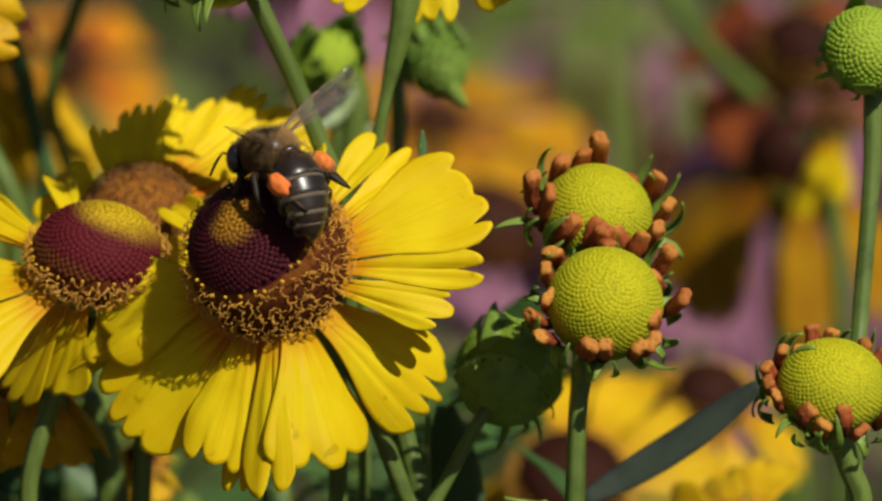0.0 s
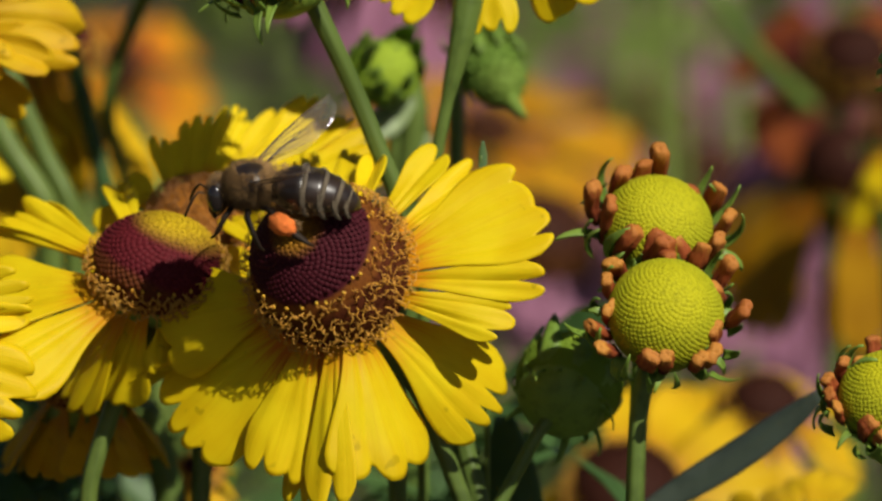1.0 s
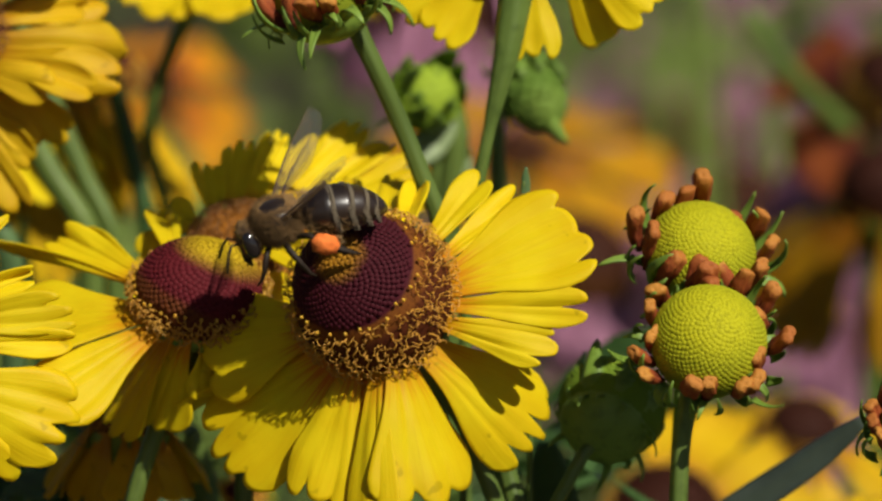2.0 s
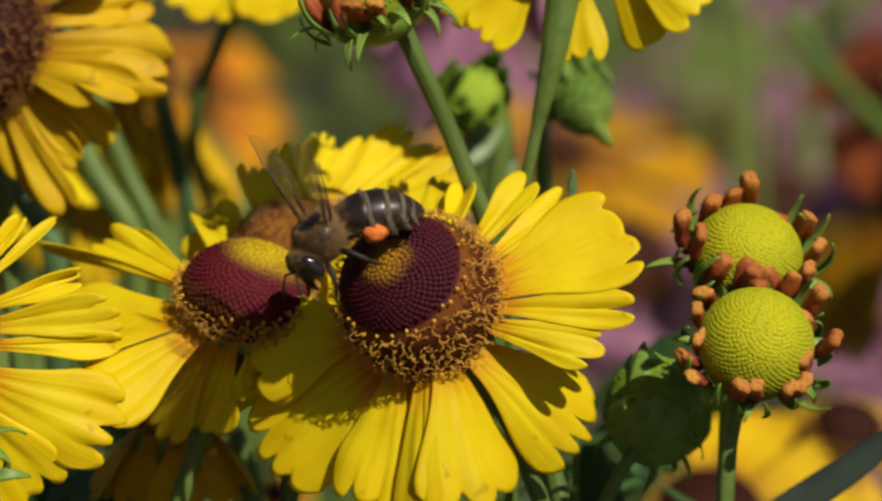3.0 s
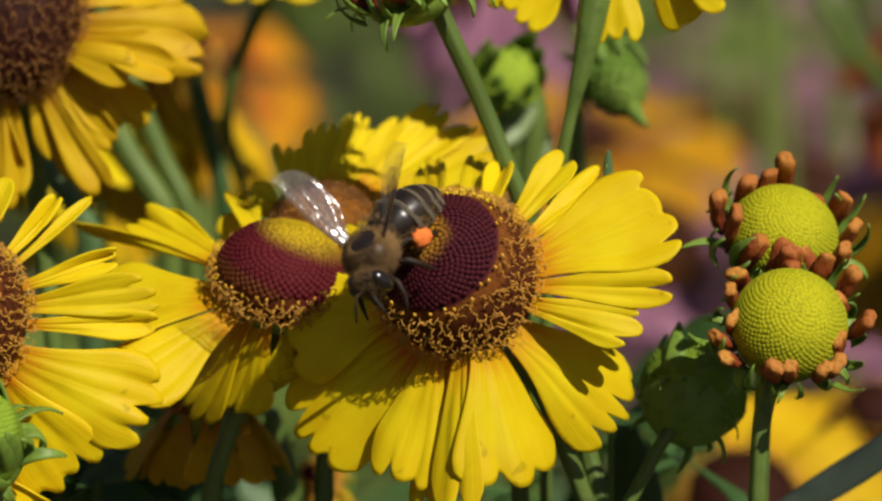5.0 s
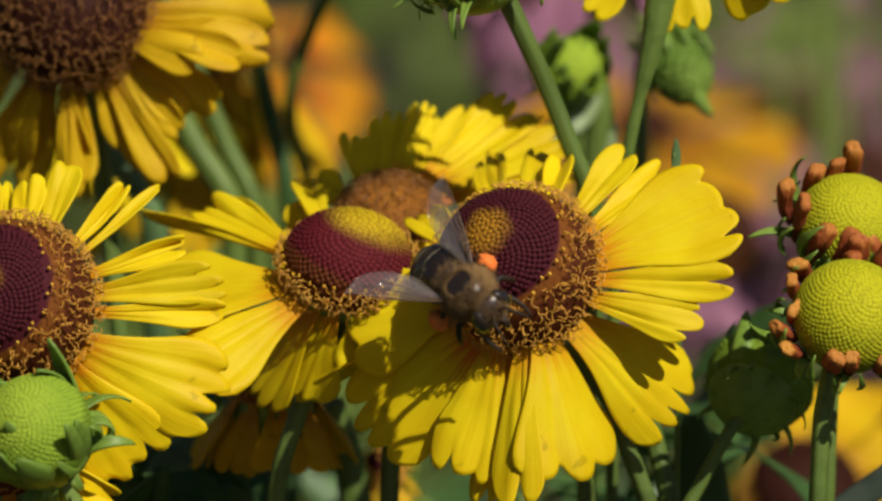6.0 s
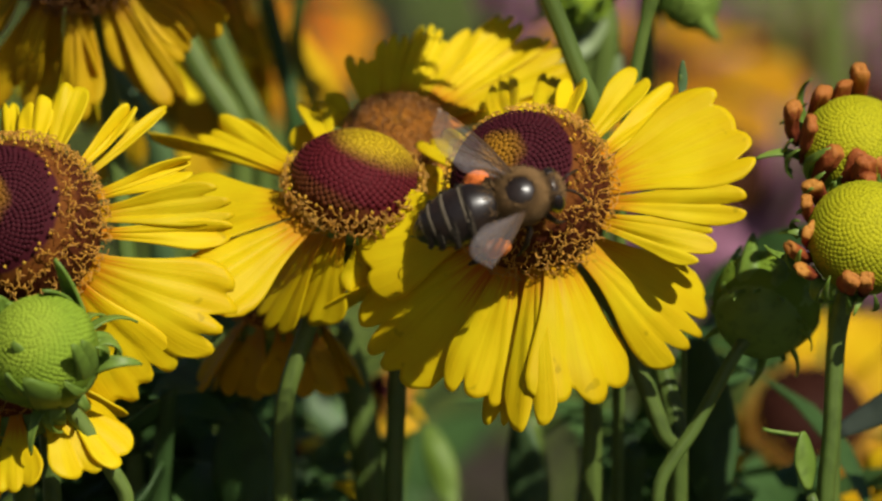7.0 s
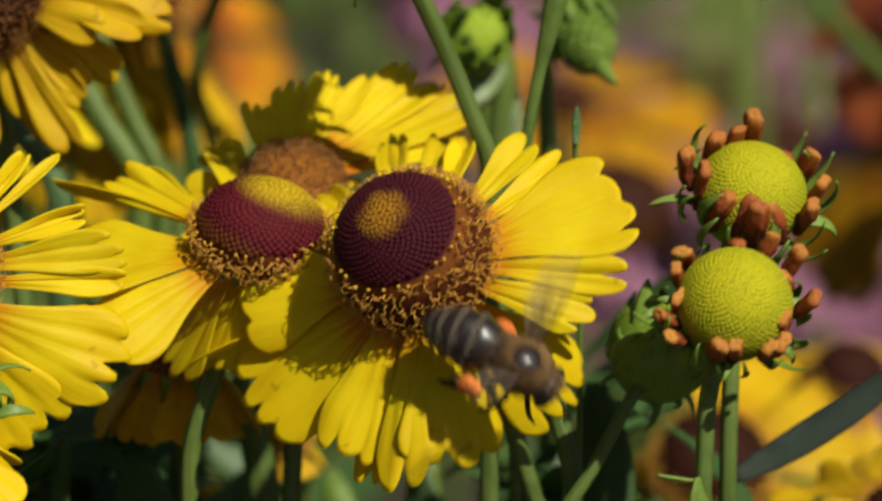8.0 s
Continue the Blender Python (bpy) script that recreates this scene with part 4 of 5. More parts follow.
def coneflower(at, axis, label, length, count, seed, stem, width=9):
    return flower(at, axis, label, ring_of(count, length, width, 68, 8, seed), size=(9, 9, 8), skin=PINK, disc=BROWN_DISC, look_of="old", stem=stem, seed=seed, detail=0.3, group="pink coneflowers", base=(7, -2))


coneflower((-9.87, 43.12, 110), (0.1, 0.9, -0.2), "pink coneflower with hanging petals", 24, 8, 41, [(-9.90, 40.16, 112), (-9.66, 2.82, 116)], 5.5)
coneflower((-18.91, 44.50, 350), (0.0, 0.9, -0.2), "mauve-pink coneflower far behind", 19, 11, 42, [(-18.90, 39.26, 352), (-18.68, 0.96, 356)], 8)
far_pink = coneflower((33.84, 10.22, 350), (0.1, 0.9, -0.2), "mauve-pink coneflower far behind the unopened heads", 30, 12, 43, [(34.01, 4.02, 354), (34.27, -31.93, 360)], 9)
coneflower((6.38, 1.97, 260), (0.1, 0.9, -0.2), "mauve coneflower between the stems", 18, 12, 44, [(6.42, -4.36, 264), (6.47, -28.36, 270)], 7)
coneflower((47.79, 24.74, 240), (0.1, 0.9, -0.2), "bright pink coneflower with hanging petals", 26, 12, 45, [(48.12, 17.95, 244), (48.69, -16.03, 250)], 9)

for at in ((31.91, 26.41, 520), (48.15, 4.65, 480), (17.51, 16.28, 560), (57.64, -12.14, 500), (-12.35, 50.43, 520), (29.15, 28.01, 560), (50.7, 10.9, 540)):
    m = far_pink.matrix_basis.copy()
    m.translation = spot(*at)
    copy_thing(far_pink, m)

# ---- shoots, stalks and leaves ----
leafy_stem([(-9.2, 19.5, 58), (-8.4, 14.8, 58), (-9.2, 5.8, 60)], [((-8.6, 16.4, 57), (-0.72, -0.68, -0.1), 7.5, 3.4, 25, -50), ((-8.3, 15.5, 58), (0.1, -1, 0.1), 9, 2.6, 15, 60)], "green shoot with a pale blade behind the stalks", leaf_material=PALE_LEAF)
button((-11.4, 18.6, 55), (0.25, 0.35, -0.90), "pale green closed bud", size=(3.3, 3.3, 3.2), clubs=0, skin=BUD_DISC, sepals=14, stem=[(-10.4, 16.6, 58), (-10.2, 5.57, 60)], seed=18, thick=(0.8, 0.8), curl_scale=0.5, bump=(120, 0.5), hug=1.1)
cone = button((-1.0, 19.6, 54), (0.40, -0.70, -0.58), "knobbly green seed head with a pointed tip", size=(3.0, 3.0, 5.4), clubs=0, skin=CONE_DISC, sepals=10, stem=[(-2.6, 23.8, 58), (-4.3, 18.3, 61), (-4.2, 1.4, 63)], seed=19, thick=(0.8, 0.8), curl_scale=0.6, bump=(110, 0.5))
part("tip", Soup().tube([(0, 0, 4.4), (0.1, -0.1, 5.8), (0.3, -0.2, 7.0), (0.6, -0.2, 7.8)], [1.2, 0.8, 0.5, 0.15], 10), CONE_DISC, cone)
leafy_stem([(-1.82, 9.60, 7), (-1.72, 5.83, 8), (-1.23, -7.96, 14)], [((-1.72, 7.33, 7), (0.02, 1, 0.1), 3.5, 0.8, 20, 0)], "thin dark shoot behind the petals", r=0.22, leaf_material=GREY_LEAF)
leafy_stem([(12.85, -23.2, 22), (12.6, -26.0, 23), (13.2, -33.0, 25)], [((12.85, -23.24, 22), (0.82, 0.46, -0.1), 21, 3.6, 15, 40)], "shoot with a long dark grey-green leaf", leaf_material=SLATE_LEAF, r=0.5)
leafy_stem([(-4.9, -9.0, 12), (-3.36, -16.30, 14), (-1.76, -23.99, 14)], [], "green stalk under the flower", r=0.75)
leafy_stem([(-61.5, 33.7, 62), (-54.54, 20.86, 62), (-49.4, 11.4, 62), (-45.31, 3.88, 62)], [], "green stalk crossing behind the petals", STEM, STEM, 1.0)
leafy_stem([(-56.1, 33.9, 66), (-50.6, 21.04, 66), (-46.4, 11.2, 66), (-43.31, 3.92, 66)], [], "green stalk behind the flowers", STEM, STEM, 0.8)
leafy_stem([(-47.8, 35.3, 80), (-45.27, 24.55, 80), (-42.6, 13.9, 80), (-40.72, 5.17, 80)], [], "dark green stalk behind the flowers", LEAF, LEAF, 0.8)
leafy_stem([(-58.4, 12.2, 50), (-57.29, 10.4, 50), (-52.23, 2.66, 50)], [], "grey-green stalk between two flowers", GREY_LEAF, GREY_LEAF, 1.0)
for at in ((24.65, 47.05, 330), (28.16, 44.29, 340), (38.77, 43.62, 360), (20.83, 45.63, 380)):
    leafy_stem([at, (at[0] + 0.5, at[1] - 12, at[2]), (at[0] + 2, at[1] - 40, at[2] + 2)], [], "pale green far stalk", FAR_LEAF, FAR_LEAF, 0.9)
leafy_stem([(27.68, 35.26, 205.0), (34.01, 26.67, 208.0), (40.21, 21.02, 214.0), (45.64, 15.96, 218.0)], [], "green branching stalk behind the flowers", STEM, STEM, 1.2)
leafy_stem([(-41.81, -20.37, 97), (-37.81, -27.97, 99), (-37.01, -34.32, 101)], [((-41.81, -19.97, 94), (0.64, -0.76, 0.1), 13, 4.2, 10, 50), ((-36.17, -26.98, 95), (-0.1, -1.0, -0.1), 9, 4.0, 20, 50)], "leafy shoot with grey-green blades low in the bed", STEM, GREY_LEAF, 0.9)
leafy_stem([(-27.71, -21.29, 78), (-29.05, -26.26, 80), (-30.38, -35.23, 82)], [((-27.71, -21.29, 76), (-0.24, -0.95, -0.1), 11, 4.4, 10, 60), ((-26.71, -25.29, 80), (0.3, -0.9, 0.0), 9, 3.0, 10, 50)], "light green leaves low in the bed", STEM, SEPAL, 0.8)
leafy_stem([(-34.21, -14.08, 40), (-32.64, -19.57, 42), (-31.00, -31.67, 44)], [], "green stalk low behind the petals", STEM, LEAF, 1.3)
leafy_stem([(-15.75, -22.82, 45), (-14.61, -31.76, 48)], [((-16.84, -22.83, 45), (0.1, -1, 0.0), 14, 5, 5, 60), ((-9.74, -20.76, 50), (-0.1, -1, 0.0), 16, 4, 5, 70)], "grey-green leaves under the flower", STEM, GREY_LEAF, 1.0)
leafy_stem([(9.88, -27.93, 4), (11.46, -32.00, 5)], [((9.77, -27.43, 4), (-0.05, 0.9, -0.1), 5.2, 2.2, -10, 15), ((9.08, -22.52, 4), (-0.9, 0.05, -0.2), 3.6, 0.9, 10, 20)], "small curled pale leaf on a stem", STEM, SEPAL, 0.5)
leafy_stem([(-5.37, -25.23, 40), (-5.81, -34.18, 44)], [((0.30, -14.63, 30), (0.1, -1, 0.1), 18, 6, 5, 60)], "dark leaves under the shaded head", LEAF, LEAF, 1.0)
# shoot added to blacken the shadowed gap with broad dark leaves
leafy_stem([(-48.82, -19.47, 20), (-49.64, -25.41, 24), (-50.45, -33.56, 28)], [((-48.81, -19.99, 20), (-0.7, -0.6, 0.1), 12, 6, 30, 30), ((-49.46, -26.36, 22), (-0.5, -0.8, -0.1), 12, 6, 20, 40), ((-42.96, -21.22, 26), (0.1, -1, 0.1), 14, 7, 10, 60)], "dark leaves added to cover the shadow under the flowers", LEAF, LEAF, 0.8)


# ---- the bee, in millimetres: x forward, y to its left, z up ----
def glossy(name, a, b, rough, coat=0.0):
    return plain(name, a, b, 1800, rough, 0.25, 0.00004, spec=0.6, coat=coat)


CHITIN = glossy("dark_chitin", (0.014, 0.009, 0.007), (0.032, 0.018, 0.011), 0.34)
EYE = glossy("black_eye", (0.010, 0.008, 0.008), (0.018, 0.012, 0.010), 0.15, 0.5)
FUR = plain("tan_fur", (0.29, 0.165, 0.06), (0.38, 0.225, 0.085), 700, 0.8, 0.1, 0.00002, 0.2)
BAND = plain("pale_hair_band", (0.11, 0.085, 0.055), (0.17, 0.13, 0.08), 700, 0.8, 0.1, 0.00002)
POLLEN = plain("orange_pollen", (0.72, 0.16, 0.025), (0.80, 0.24, 0.04), 1600, 0.85, 0.8, 0.0002)
LEG = plain("dark_leg", (0.016, 0.010, 0.006), (0.034, 0.02, 0.011), 1800, 0.55, 0.3, 0.00004, spec=0.22)


def wing_skin():
    m, t, p, out = shader("clear_wing")
    p.inputs["Base Color"].default_value = (0.62, 0.50, 0.45, 1)
    p.inputs["Roughness"].default_value = 0.32
    p.inputs["Specular IOR Level"].default_value = 0.5
    obj = t.nodes.new("ShaderNodeTexCoord").outputs["Object"]
    bumped(t, p, grain(t, obj, 600, 3), 0.6, 0.0003)
    clear = t.nodes.new("ShaderNodeBsdfTransparent")
    m2 = t.nodes.new("ShaderNodeMixShader")
    m2.inputs[0].default_value = 0.07
    t.links.new(clear.outputs[0], m2.inputs[1])
    t.links.new(p.outputs[0], m2.inputs[2])
    gloss = t.nodes.new("ShaderNodeBsdfGlossy")
    gloss.inputs["Roughness"].default_value = 0.13
    t.links.new(p.inputs["Normal"].links[0].from_socket, gloss.inputs["Normal"])
    m3 = t.nodes.new("ShaderNodeMixShader")
    m3.inputs[0].default_value = 0.09
    t.links.new(m2.outputs[0], m3.inputs[1])
    t.links.new(gloss.outputs[0], m3.inputs[2])
    t.links.new(m3.outputs[0], out.inputs[0])
    return m


WING = wing_skin()
VEIN = plain("brown_vein", (0.10, 0.06, 0.035), (0.15, 0.09, 0.05), 1800, 0.4, 0.2, 0.00003)


def hairs(soup, at, size, count, length, seed, keep=None, lean=(0, 0, 0), thick=0.028):
    r = random.Random(seed)
    for _ in range(count):
        n = Vector((r.gauss(0, 1), r.gauss(0, 1), r.gauss(0, 1))).normalized()
        if keep and not keep(n):
            continue
        p = Vector(at) + Vector((n.x * size[0], n.y * size[1], n.z * size[2]))
        d = (n + Vector(lean) + Vector((r.uniform(-1, 1), r.uniform(-1, 1), r.uniform(-1, 1))) * 0.45).normalized()
        x = d.orthogonal().normalized() * thick
        y = d.cross(x)
        tip = p + d * length * r.uniform(0.6, 1.2)
        soup.add([p + x, p - x * 0.5 + y * 0.87, p - x * 0.5 - y * 0.87, tip], [(0, 1, 3), (1, 2, 3), (2, 0, 3)])
    return soup


def wing_mesh(length, width, side):
    """A long rounded wing along x, leading edge on the given side, slightly corrugated."""
    grid, uv = [], []
    for i in range(18):
        s = i / 17
        lead = 0.12 * width * math.sin(math.pi * min(1, s * 1.05))
        chord = width * (0.14 + 0.86 * smooth(s * 1.6)) * math.sqrt(max(0.0, 1 - max(0, (s - 0.55) / 0.45) ** 2.4)) + 0.02
        row = []
        for j in range(7):
            q = j / 6
            row.append((length * s, side * (lead + 0.1 * width - chord * q * 1.0), 0.06 * math.sin(6 * q + 3 * s)))
        grid.append(row)
        uv.append([(j / 6, s) for j in range(7)])
    return Soup().sheet(grid, uv, 0.015)


def wing_veins(length, width, side):
    soup = Soup()
    for k, (q0, q1, reach) in enumerate(((0.0, 0.04, 0.95), (0.12, 0.25, 0.9), (0.25, 0.5, 0.85), (0.4, 0.75, 0.7), (0.06, 0.10, 0.6))):
        pts, rad = [], []
        for i in range(9):
            s = reach * i / 8
            chord = width * (0.14 + 0.86 * smooth(s * 1.6)) * math.sqrt(max(0.0, 1 - max(0, (s - 0.55) / 0.45) ** 2.4)) + 0.02
            q = q0 + (q1 - q0) * s
            lead = 0.12 * width * math.sin(math.pi * min(1, s * 1.05))
            pts.append((length * s, side * (lead + 0.1 * width - chord * q), 0.06 * math.sin(6 * q + 3 * s) + 0.01))
            rad.append((0.085 if k == 0 else 0.045) * (1 - 0.5 * s))
        soup.tube(pts, rad, 5)
    return soup


def abdomen_radius(x):
    s = (0.6 - x) / 7.2
    return 2.15 * max(0.02, math.sin(math.pi * min(1, 0.13 + 0.87 * s ** 0.95))) ** 0.55 if s < 1 else 0.05


def build_bee():
    root = tagged(new("honey_bee"), "brown honey bee with pale-banded abdomen and orange pollen loads", "bee")
    root.scale = (1.03, 1.03, 1.03)
    # abdomen: overlapping plates with hair bands, drooping a little towards the tip
    hinge = (0.9, 0, 0.1)
    back = mm(*(-c for c in hinge))
    abdomen = part("abdomen", Soup().tube([(0.3, 0, 0), (-0.5, 0, 0)], [1.1, 1.3], 14), CHITIN, root, m=mm(*hinge))
    edges = [0.6, -1.9, -3.3, -4.5, -5.4, -6.2, -6.8]

    def centre(x):
        s = (0.6 - x) / 7.6
        return Vector((x, 0, 0.1 - 2.5 * s * s))

    for k in range(6):
        a, b = edges[k], edges[k + 1]
        pts, rad = [], []
        for i in range(8):
            x = a + (b - 0.15 - a) * i / 7
            pts.append(centre(x))
            rad.append(abdomen_radius(x) * (1 + 0.05 * (i / 7) ** 2) * (1 if i < 7 else 0.93))
        plate = Soup().tube(pts, rad, 28, flat=0.9)
        plate.v = [(x, y * 1.16, z) for x, y, z in plate.v]
        part("abdomen_plate", plate, CHITIN, abdomen, m=back)
        if 0 < k < 5:
            wide = (0, 0.26, 0.34, 0.32, 0.16, 0.05)[k]
            band = Soup().tube([centre(a - wide * i / 3) for i in range(4)], [abdomen_radius(a - wide * i / 3) * (1.03, 1.055, 1.055, 1.03)[i] for i in range(4)], 28, flat=0.88)
            r = random.Random(k)
            for _ in range(700):
                x = a - r.uniform(0.0, wide)
                an = r.uniform(0, 2 * math.pi)
                rr = abdomen_radius(x) * 1.05
                n = Vector((0, math.cos(an), math.sin(an)))
                p = centre(x) + Vector((0, n.y * rr, n.z * rr * 0.9))
                d = (n * 0.35 + Vector((-1, 0, 0)) + Vector((r.uniform(-1, 1), r.uniform(-1, 1), r.uniform(-1, 1))) * 0.25).normalized()
                s1 = d.cross(n).normalized() * 0.05
                band.add([p + s1, p - s1, p + n * 0.04, p + d * r.uniform(0.2, 0.38)], [(0, 1, 3), (1, 2, 3), (2, 0, 3)])
            band.v = [(x, y * 1.16, z) for x, y, z in band.v]
            part("hair_band", band, BAND, abdomen, "pale grey-tan hair band", back, "stuff")
    side_fur = hairs(Soup(), (-2.2, 0, -0.55), (3.4, 2.35, 1.7), 1500, 0.45, 9, lambda n: abs(n.y) > 0.75 and n.z < 0.35, (-0.7, 0, -0.1))
    part("side_fur", side_fur, FUR, abdomen, "thin tan fringe along the abdomen", back, "stuff")
    part("abdomen_fur", hairs(Soup(), (0.2, 0, 0.1), (1.5, 1.9, 1.8), 900, 0.6, 5, lambda n: n.x < 0.5, (-0.5, 0, 0.2)), FUR, abdomen, "short tan fur", back, "stuff")
    # thorax and head
    part("thorax", Soup().ball((2.6, 0, 0.45), (2.15, 2.1, 1.85), 14, 22), CHITIN, root)
    part("thorax_fur", hairs(Soup(), (2.6, 0, 0.45), (2.1, 2.05, 1.8), 9500, 0.7, 6, lambda n: not (n.z > 0.3 and (n.x + 0.05) ** 2 + n.y ** 2 < 0.30), thick=0.022), FUR, root, "dense tan fur", kind="stuff")
    head = part("head", Soup().ball((5.35, 0, -0.15), (0.95, 1.75, 1.45), 12, 20), CHITIN, root)
    part("head_fur", hairs(Soup(), (5.3, 0, -0.1), (0.95, 1.5, 1.4), 1400, 0.5, 7), FUR, head, kind="stuff")
    for side in (-1, 1):
        part("eye", Soup().ball((5.45, side * 1.35, 0.0), (0.72, 0.62, 1.22), 12, 14, Euler((side * 0.25, 0, 0)).to_matrix()), EYE, head, "glossy black compound eye")
        part("antenna", Soup().tube([(6.2, side * 0.3, 0.0), (7.0, side * 0.75, 0.35), (7.5, side * 1.0, -0.2), (7.9, side * 1.3, -0.9), (8.2, side * 1.5, -1.5)], [0.10, 0.11, 0.13, 0.13, 0.10], 7), LEG, head)
    part("mouth", Soup().tube([(5.9, 0, -1.0), (6.1, 0, -1.8), (5.9, 0, -2.6)], [0.5, 0.35, 0.12], 9), LEG, head)
    # legs
    for side in (-1, 1):
        s = side
        part("foreleg", Soup().tube([(4.0, s * 0.9, -0.9), (4.7, s * 1.9, -1.4), (5.3, s * 2.1, -2.5), (5.8, s * 2.0, -3.2), (6.2, s * 1.9, -3.5)], [0.26, 0.27, 0.22, 0.14, 0.08], 9), LEG, root)
        part("middle_leg", Soup().tube([(2.7, s * 1.2, -1.0), (2.7, s * 2.7, -1.1), (2.2, s * 3.3, -2.5), (1.8, s * 3.5, -3.5), (1.4, s * 3.6, -4.0)], [0.27, 0.30, 0.26, 0.16, 0.08], 9), LEG, root)
        hind = part("hind_leg", Soup().tube([(1.6, s * 1.2, -1.0), (0.6, s * 2.4, -0.8), (0.3, s * 2.75, -1.2), (-0.9, s * 3.0, -2.4), (-1.5, s * 3.1, -2.9), (-2.2, s * 3.2, -3.5), (-2.8, s * 3.2, -3.9)], [0.36, 0.40, 0.36, 0.55, 0.48, 0.30, 0.10], 10, flat=0.7), LEG, root)
        part("pollen_load", Soup().ball((-0.3, s * 3.15, -1.75), (1.25, 0.8, 0.95), 14, 18, Euler((0, -0.7, 0)).to_matrix(), 0.22, side), POLLEN, hind, "packed orange pollen")
        part("leg_fur", hairs(Soup(), (-0.5, s * 2.9, -2.0), (1.2, 0.45, 0.5), 260, 0.5, 8 + side), FUR, hind, kind="stuff")
    wings = []
    for side in (-1, 1):
        fore = part("forewing", wing_mesh(9.2, 3.1, -side), WING, root)
        part("vein", wing_veins(9.2, 3.1, -side), VEIN, fore)
        rear = part("hindwing", wing_mesh(6.4, 2.0, -side), WING, root)
        part("vein", wing_veins(6.4, 2.0, -side), VEIN, rear)
        for w in (fore, rear):
            w.visible_shadow = True
        wings.append((side, fore, rear))
    return root, wings, abdomen


bee, bee_wings, bee_abdomen = build_bee()


def bee_pose(at, ahead, top):
    x = way(*ahead)
    z = way(*top)
    z = (z - x * z.dot(x)).normalized()
    m = Matrix((x, z.cross(x), z)).transposed().to_4x4()
    m.translation = spot(*at)
    return m


def wing_pose(side, spread, lift, pitch=-12, rear=False):
    hinge = (2.3, side * 1.35, 1.35) if not rear else (1.7, side * 1.4, 1.15)
    if rear:
        spread -= 6
    return mm(*hinge) @ Matrix.Rotation(radians(180 - side * spread), 4, "Z") @ Matrix.Rotation(radians(-lift), 4, "Y") @ Matrix.Rotation(radians(side * pitch), 4, "X")


def abdomen_pose(body, tail):
    """The abdomen turned on its hinge so that it points along a garden direction."""
    aim = body.to_3x3().inverted() @ way(*tail)
    return mm(0.9, 0, 0.1) @ Vector((-1, 0, 0)).rotation_difference(aim).to_matrix().to_4x4()


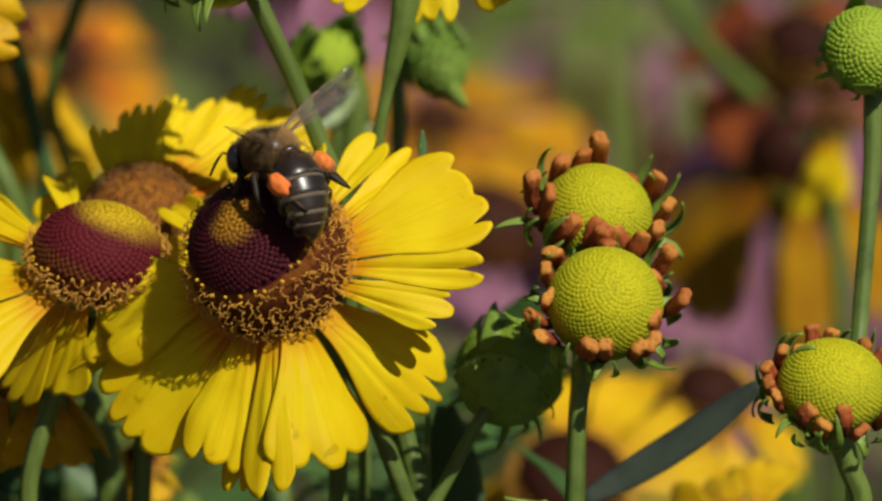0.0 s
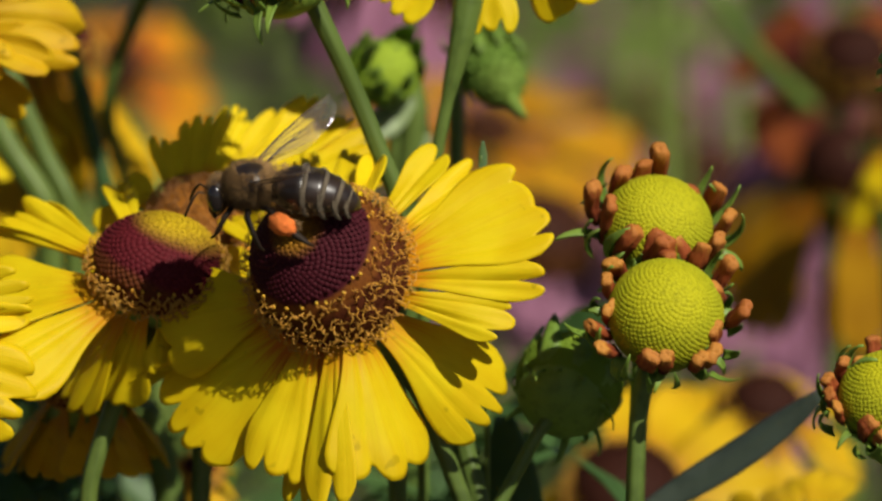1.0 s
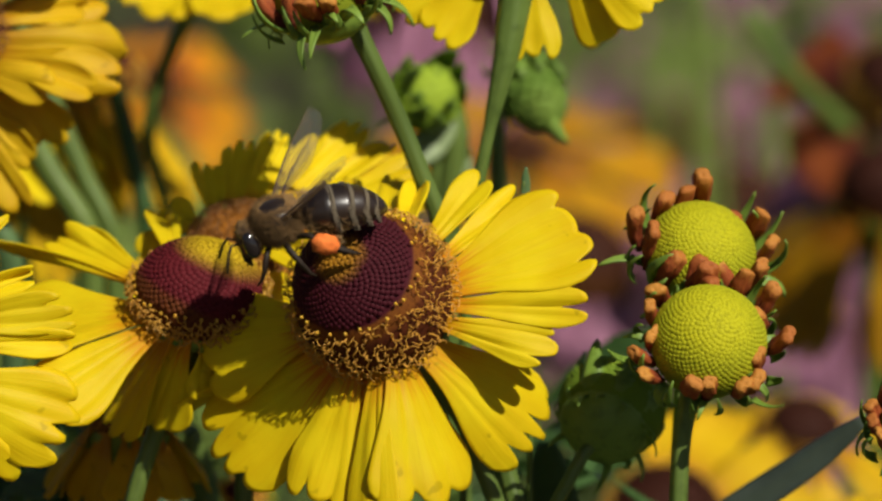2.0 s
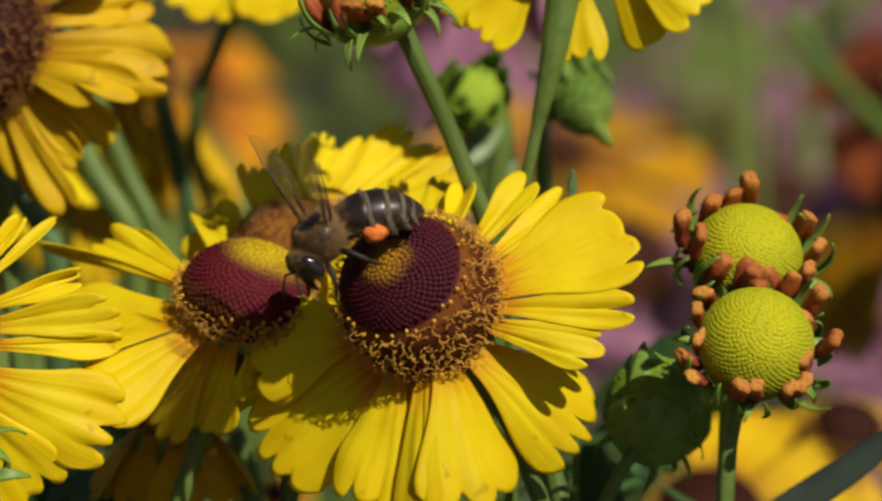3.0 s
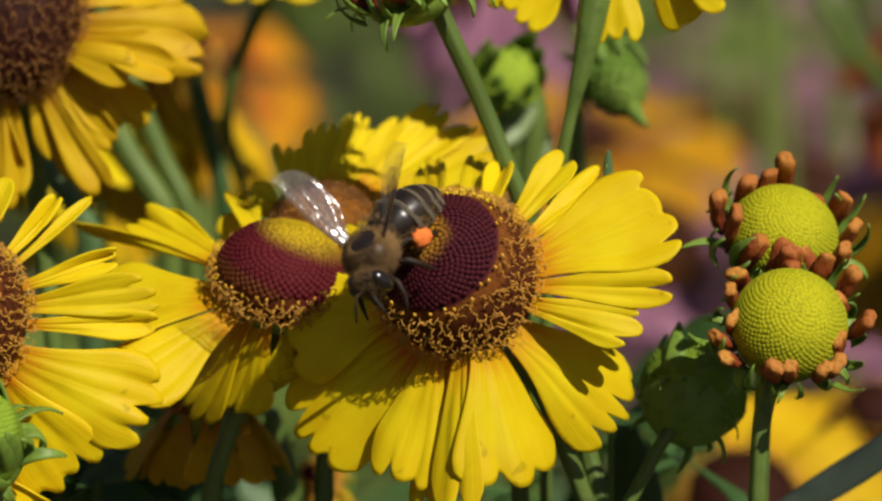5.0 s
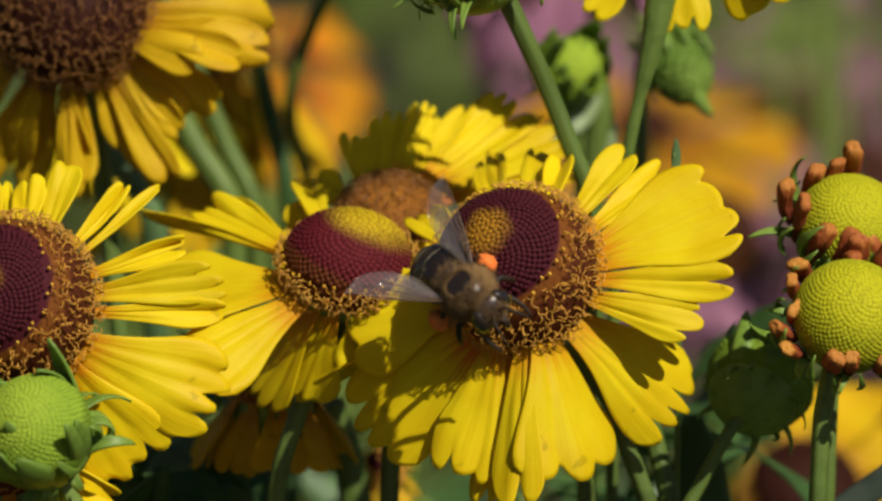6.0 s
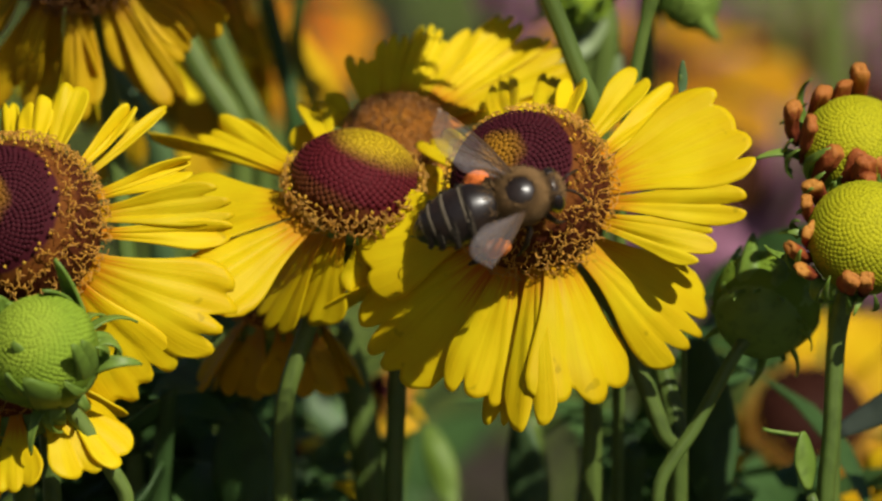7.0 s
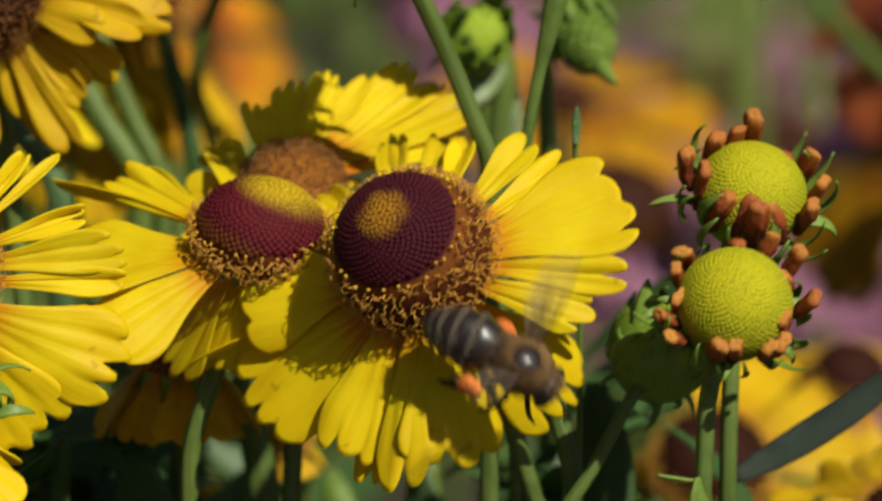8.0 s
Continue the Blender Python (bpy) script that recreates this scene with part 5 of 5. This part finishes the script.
def motions():
    body = [
        (0, bee_pose((-12.7, 8.3, -7.64), (-0.80, 0.02, 0.55), (0.10, 0.90, -0.42))),
        (0.5, bee_pose((-16.6, 8.0, -7.75), (-0.90, 0.02, 0.42), (0.02, 0.90, -0.42))),
        (1, bee_pose((-19.25, 6.32, -7.59), (-0.992, -0.036, 0.121), (-0.091, 0.867, -0.490))),
        (1.5, bee_pose((-19.70, 6.48, -7.36), (-0.924, -0.147, 0.352), (-0.297, 0.858, -0.419))),
        (1.7, bee_pose((-20.14, 6.48, -7.54), (-0.959, -0.217, 0.180), (-0.278, 0.832, -0.480))),
        (2.8, bee_pose((-21.9, 6.4, -7.69), (-0.58, -0.72, -0.32), (-0.50, 0.72, -0.47))),
        (3, bee_pose((-22.0, 6.3, -7.69), (-0.54, -0.73, -0.36), (-0.50, 0.72, -0.47))),
        (3.5, bee_pose((-21.6, 5.8, -7.80), (-0.50, -0.74, -0.42), (-0.50, 0.72, -0.47))),
        (4, bee_pose((-22.5, 5.4, -7.86), (-0.45, -0.75, -0.46), (-0.48, 0.73, -0.49))),
        (4.5, bee_pose((-22.2, 3.6, -8.63), (-0.30, -0.76, -0.57), (-0.50, 0.67, -0.55))),
        (4.7, bee_pose((-21.9, 3.5, -8.66), (-0.28, -0.74, -0.60), (-0.47, 0.69, -0.55))),
        (5.8, bee_pose((-21.54, -1.2, -9.87), (0.522, -0.519, -0.677), (-0.453, 0.504, -0.735))),
        (6, bee_pose((-21.10, -2.2, -9.84), (0.587, -0.393, -0.708), (-0.510, 0.500, -0.700))),
        (6.5, bee_pose((-19.81, -1.63, -10.37), (0.752, -0.395, -0.527), (-0.285, 0.527, -0.801))),
        (7, bee_pose((-18.5, -2.4, -10.78), (0.950, 0.274, 0.146), (0.049, 0.331, -0.942))),
        (7.2, bee_pose((-14.20, -1.60, -11.18), (0.975, -0.191, 0.114), (0.172, 0.324, -0.930))),
        (7.5, bee_pose((-13.31, -1.94, -11.54), (0.984, -0.176, 0.020), (0.081, 0.346, -0.935))),
        (7.8, bee_pose((-11.95, -4.75, -10.10), (0.903, -0.408, 0.136), (0.301, 0.374, -0.877))),
        (8, bee_pose((-8.8, -10.9, -8.14), (0.848, -0.529, 0.036), (0.288, 0.401, -0.870))),
    ]
    walk(bee, body)
    tails = {0: (0.42, -0.78, -0.40), 0.5: (0.80, -0.52, -0.15), 2.8: (0.92, 0.38, 0.05), 3: (0.92, 0.38, 0.05), 3.5: (0.92, 0.38, 0.05), 4: (0.90, 0.42, 0.05), 4.5: (0.80, 0.58, 0.10), 4.7: (0.76, 0.62, 0.15)}
    walk(bee_abdomen, [(t, abdomen_pose(m, tails[t]) if t in tails else mm(0.9, 0, 0.1)) for t, m in body])
    strokes = [(0, 70, 25, -12), (0.5, 60, 35, -12), (1.0, 40, 25, -12), (1.5, 32, 20, -12), (2.2, 40, 40, 15), (2.8, 48, 64, 42), (3.5, 45, 66, 42), (4.0, 42, 68, 42), (4.5, 40, 70, 48), (5.2, 55, 35, -12), (5.8, 35, 25, -12), (6.5, 38, 14, -12), (7.0, 50, 34, -12), (7.2, 25, 14, -12), (7.5, 32, 6, -12), (7.65, 40, 12, -12)]
    strokes += [(7.7 + k / 30, 85, 55 if k % 2 else -10, -12) for k in range(10)]
    for side, fore, rear in bee_wings:
        walk(fore, [(t, wing_pose(side, s, up, turn)) for t, s, up, turn in strokes])
        walk(rear, [(t, wing_pose(side, s, up, turn, True)) for t, s, up, turn in strokes])
    sways = [
        (main_flower, [(0, 0, 0, 0), (1.5, 0.05, -0.05, 0), (3.0, 0, 0, 0), (3.5, 0.4, 0.1, 0), (4.0, 0.05, 0.15, 0), (4.5, 0.4, 0.3, 0), (6.0, -0.45, -0.3, 0), (6.5, -0.35, -0.15, 0), (7.0, 0.1, -0.45, 0), (7.5, -0.3, -0.65, 0), (7.8, -0.5, -0.9, 1.2), (8.0, -0.9, -1.7, 3.0)]),
        (left_flower, [(0, 0, 0, 0), (7.5, -0.2, 0, 0), (7.8, 0.3, 0, 0), (8.0, 0.8, 0, 0)]),
    ]
    sways += [(front_bud, [(0, 0, 0, 0), (4.5, 0, 0, 0), (6.0, -0.8, -0.2, 0), (6.5, -0.8, 0.1, 0), (7.0, -0.1, -0.2, 0), (7.5, -0.7, -0.35, 0), (7.8, -1.4, -1.1, 0), (8.0, -2.2, -2.05, 0)])]
    for swaying, rows in sways:
        rest = swaying.matrix_basis.copy()
        rows = [(t, Matrix.Translation((RIGHT * u + UP * v) / 1000 + rest.translation) @ Matrix.Rotation(radians(turn), 4, BACK) @ rest.to_3x3().to_4x4()) for t, u, v, turn in rows]
        walk(swaying, rows)


motions()
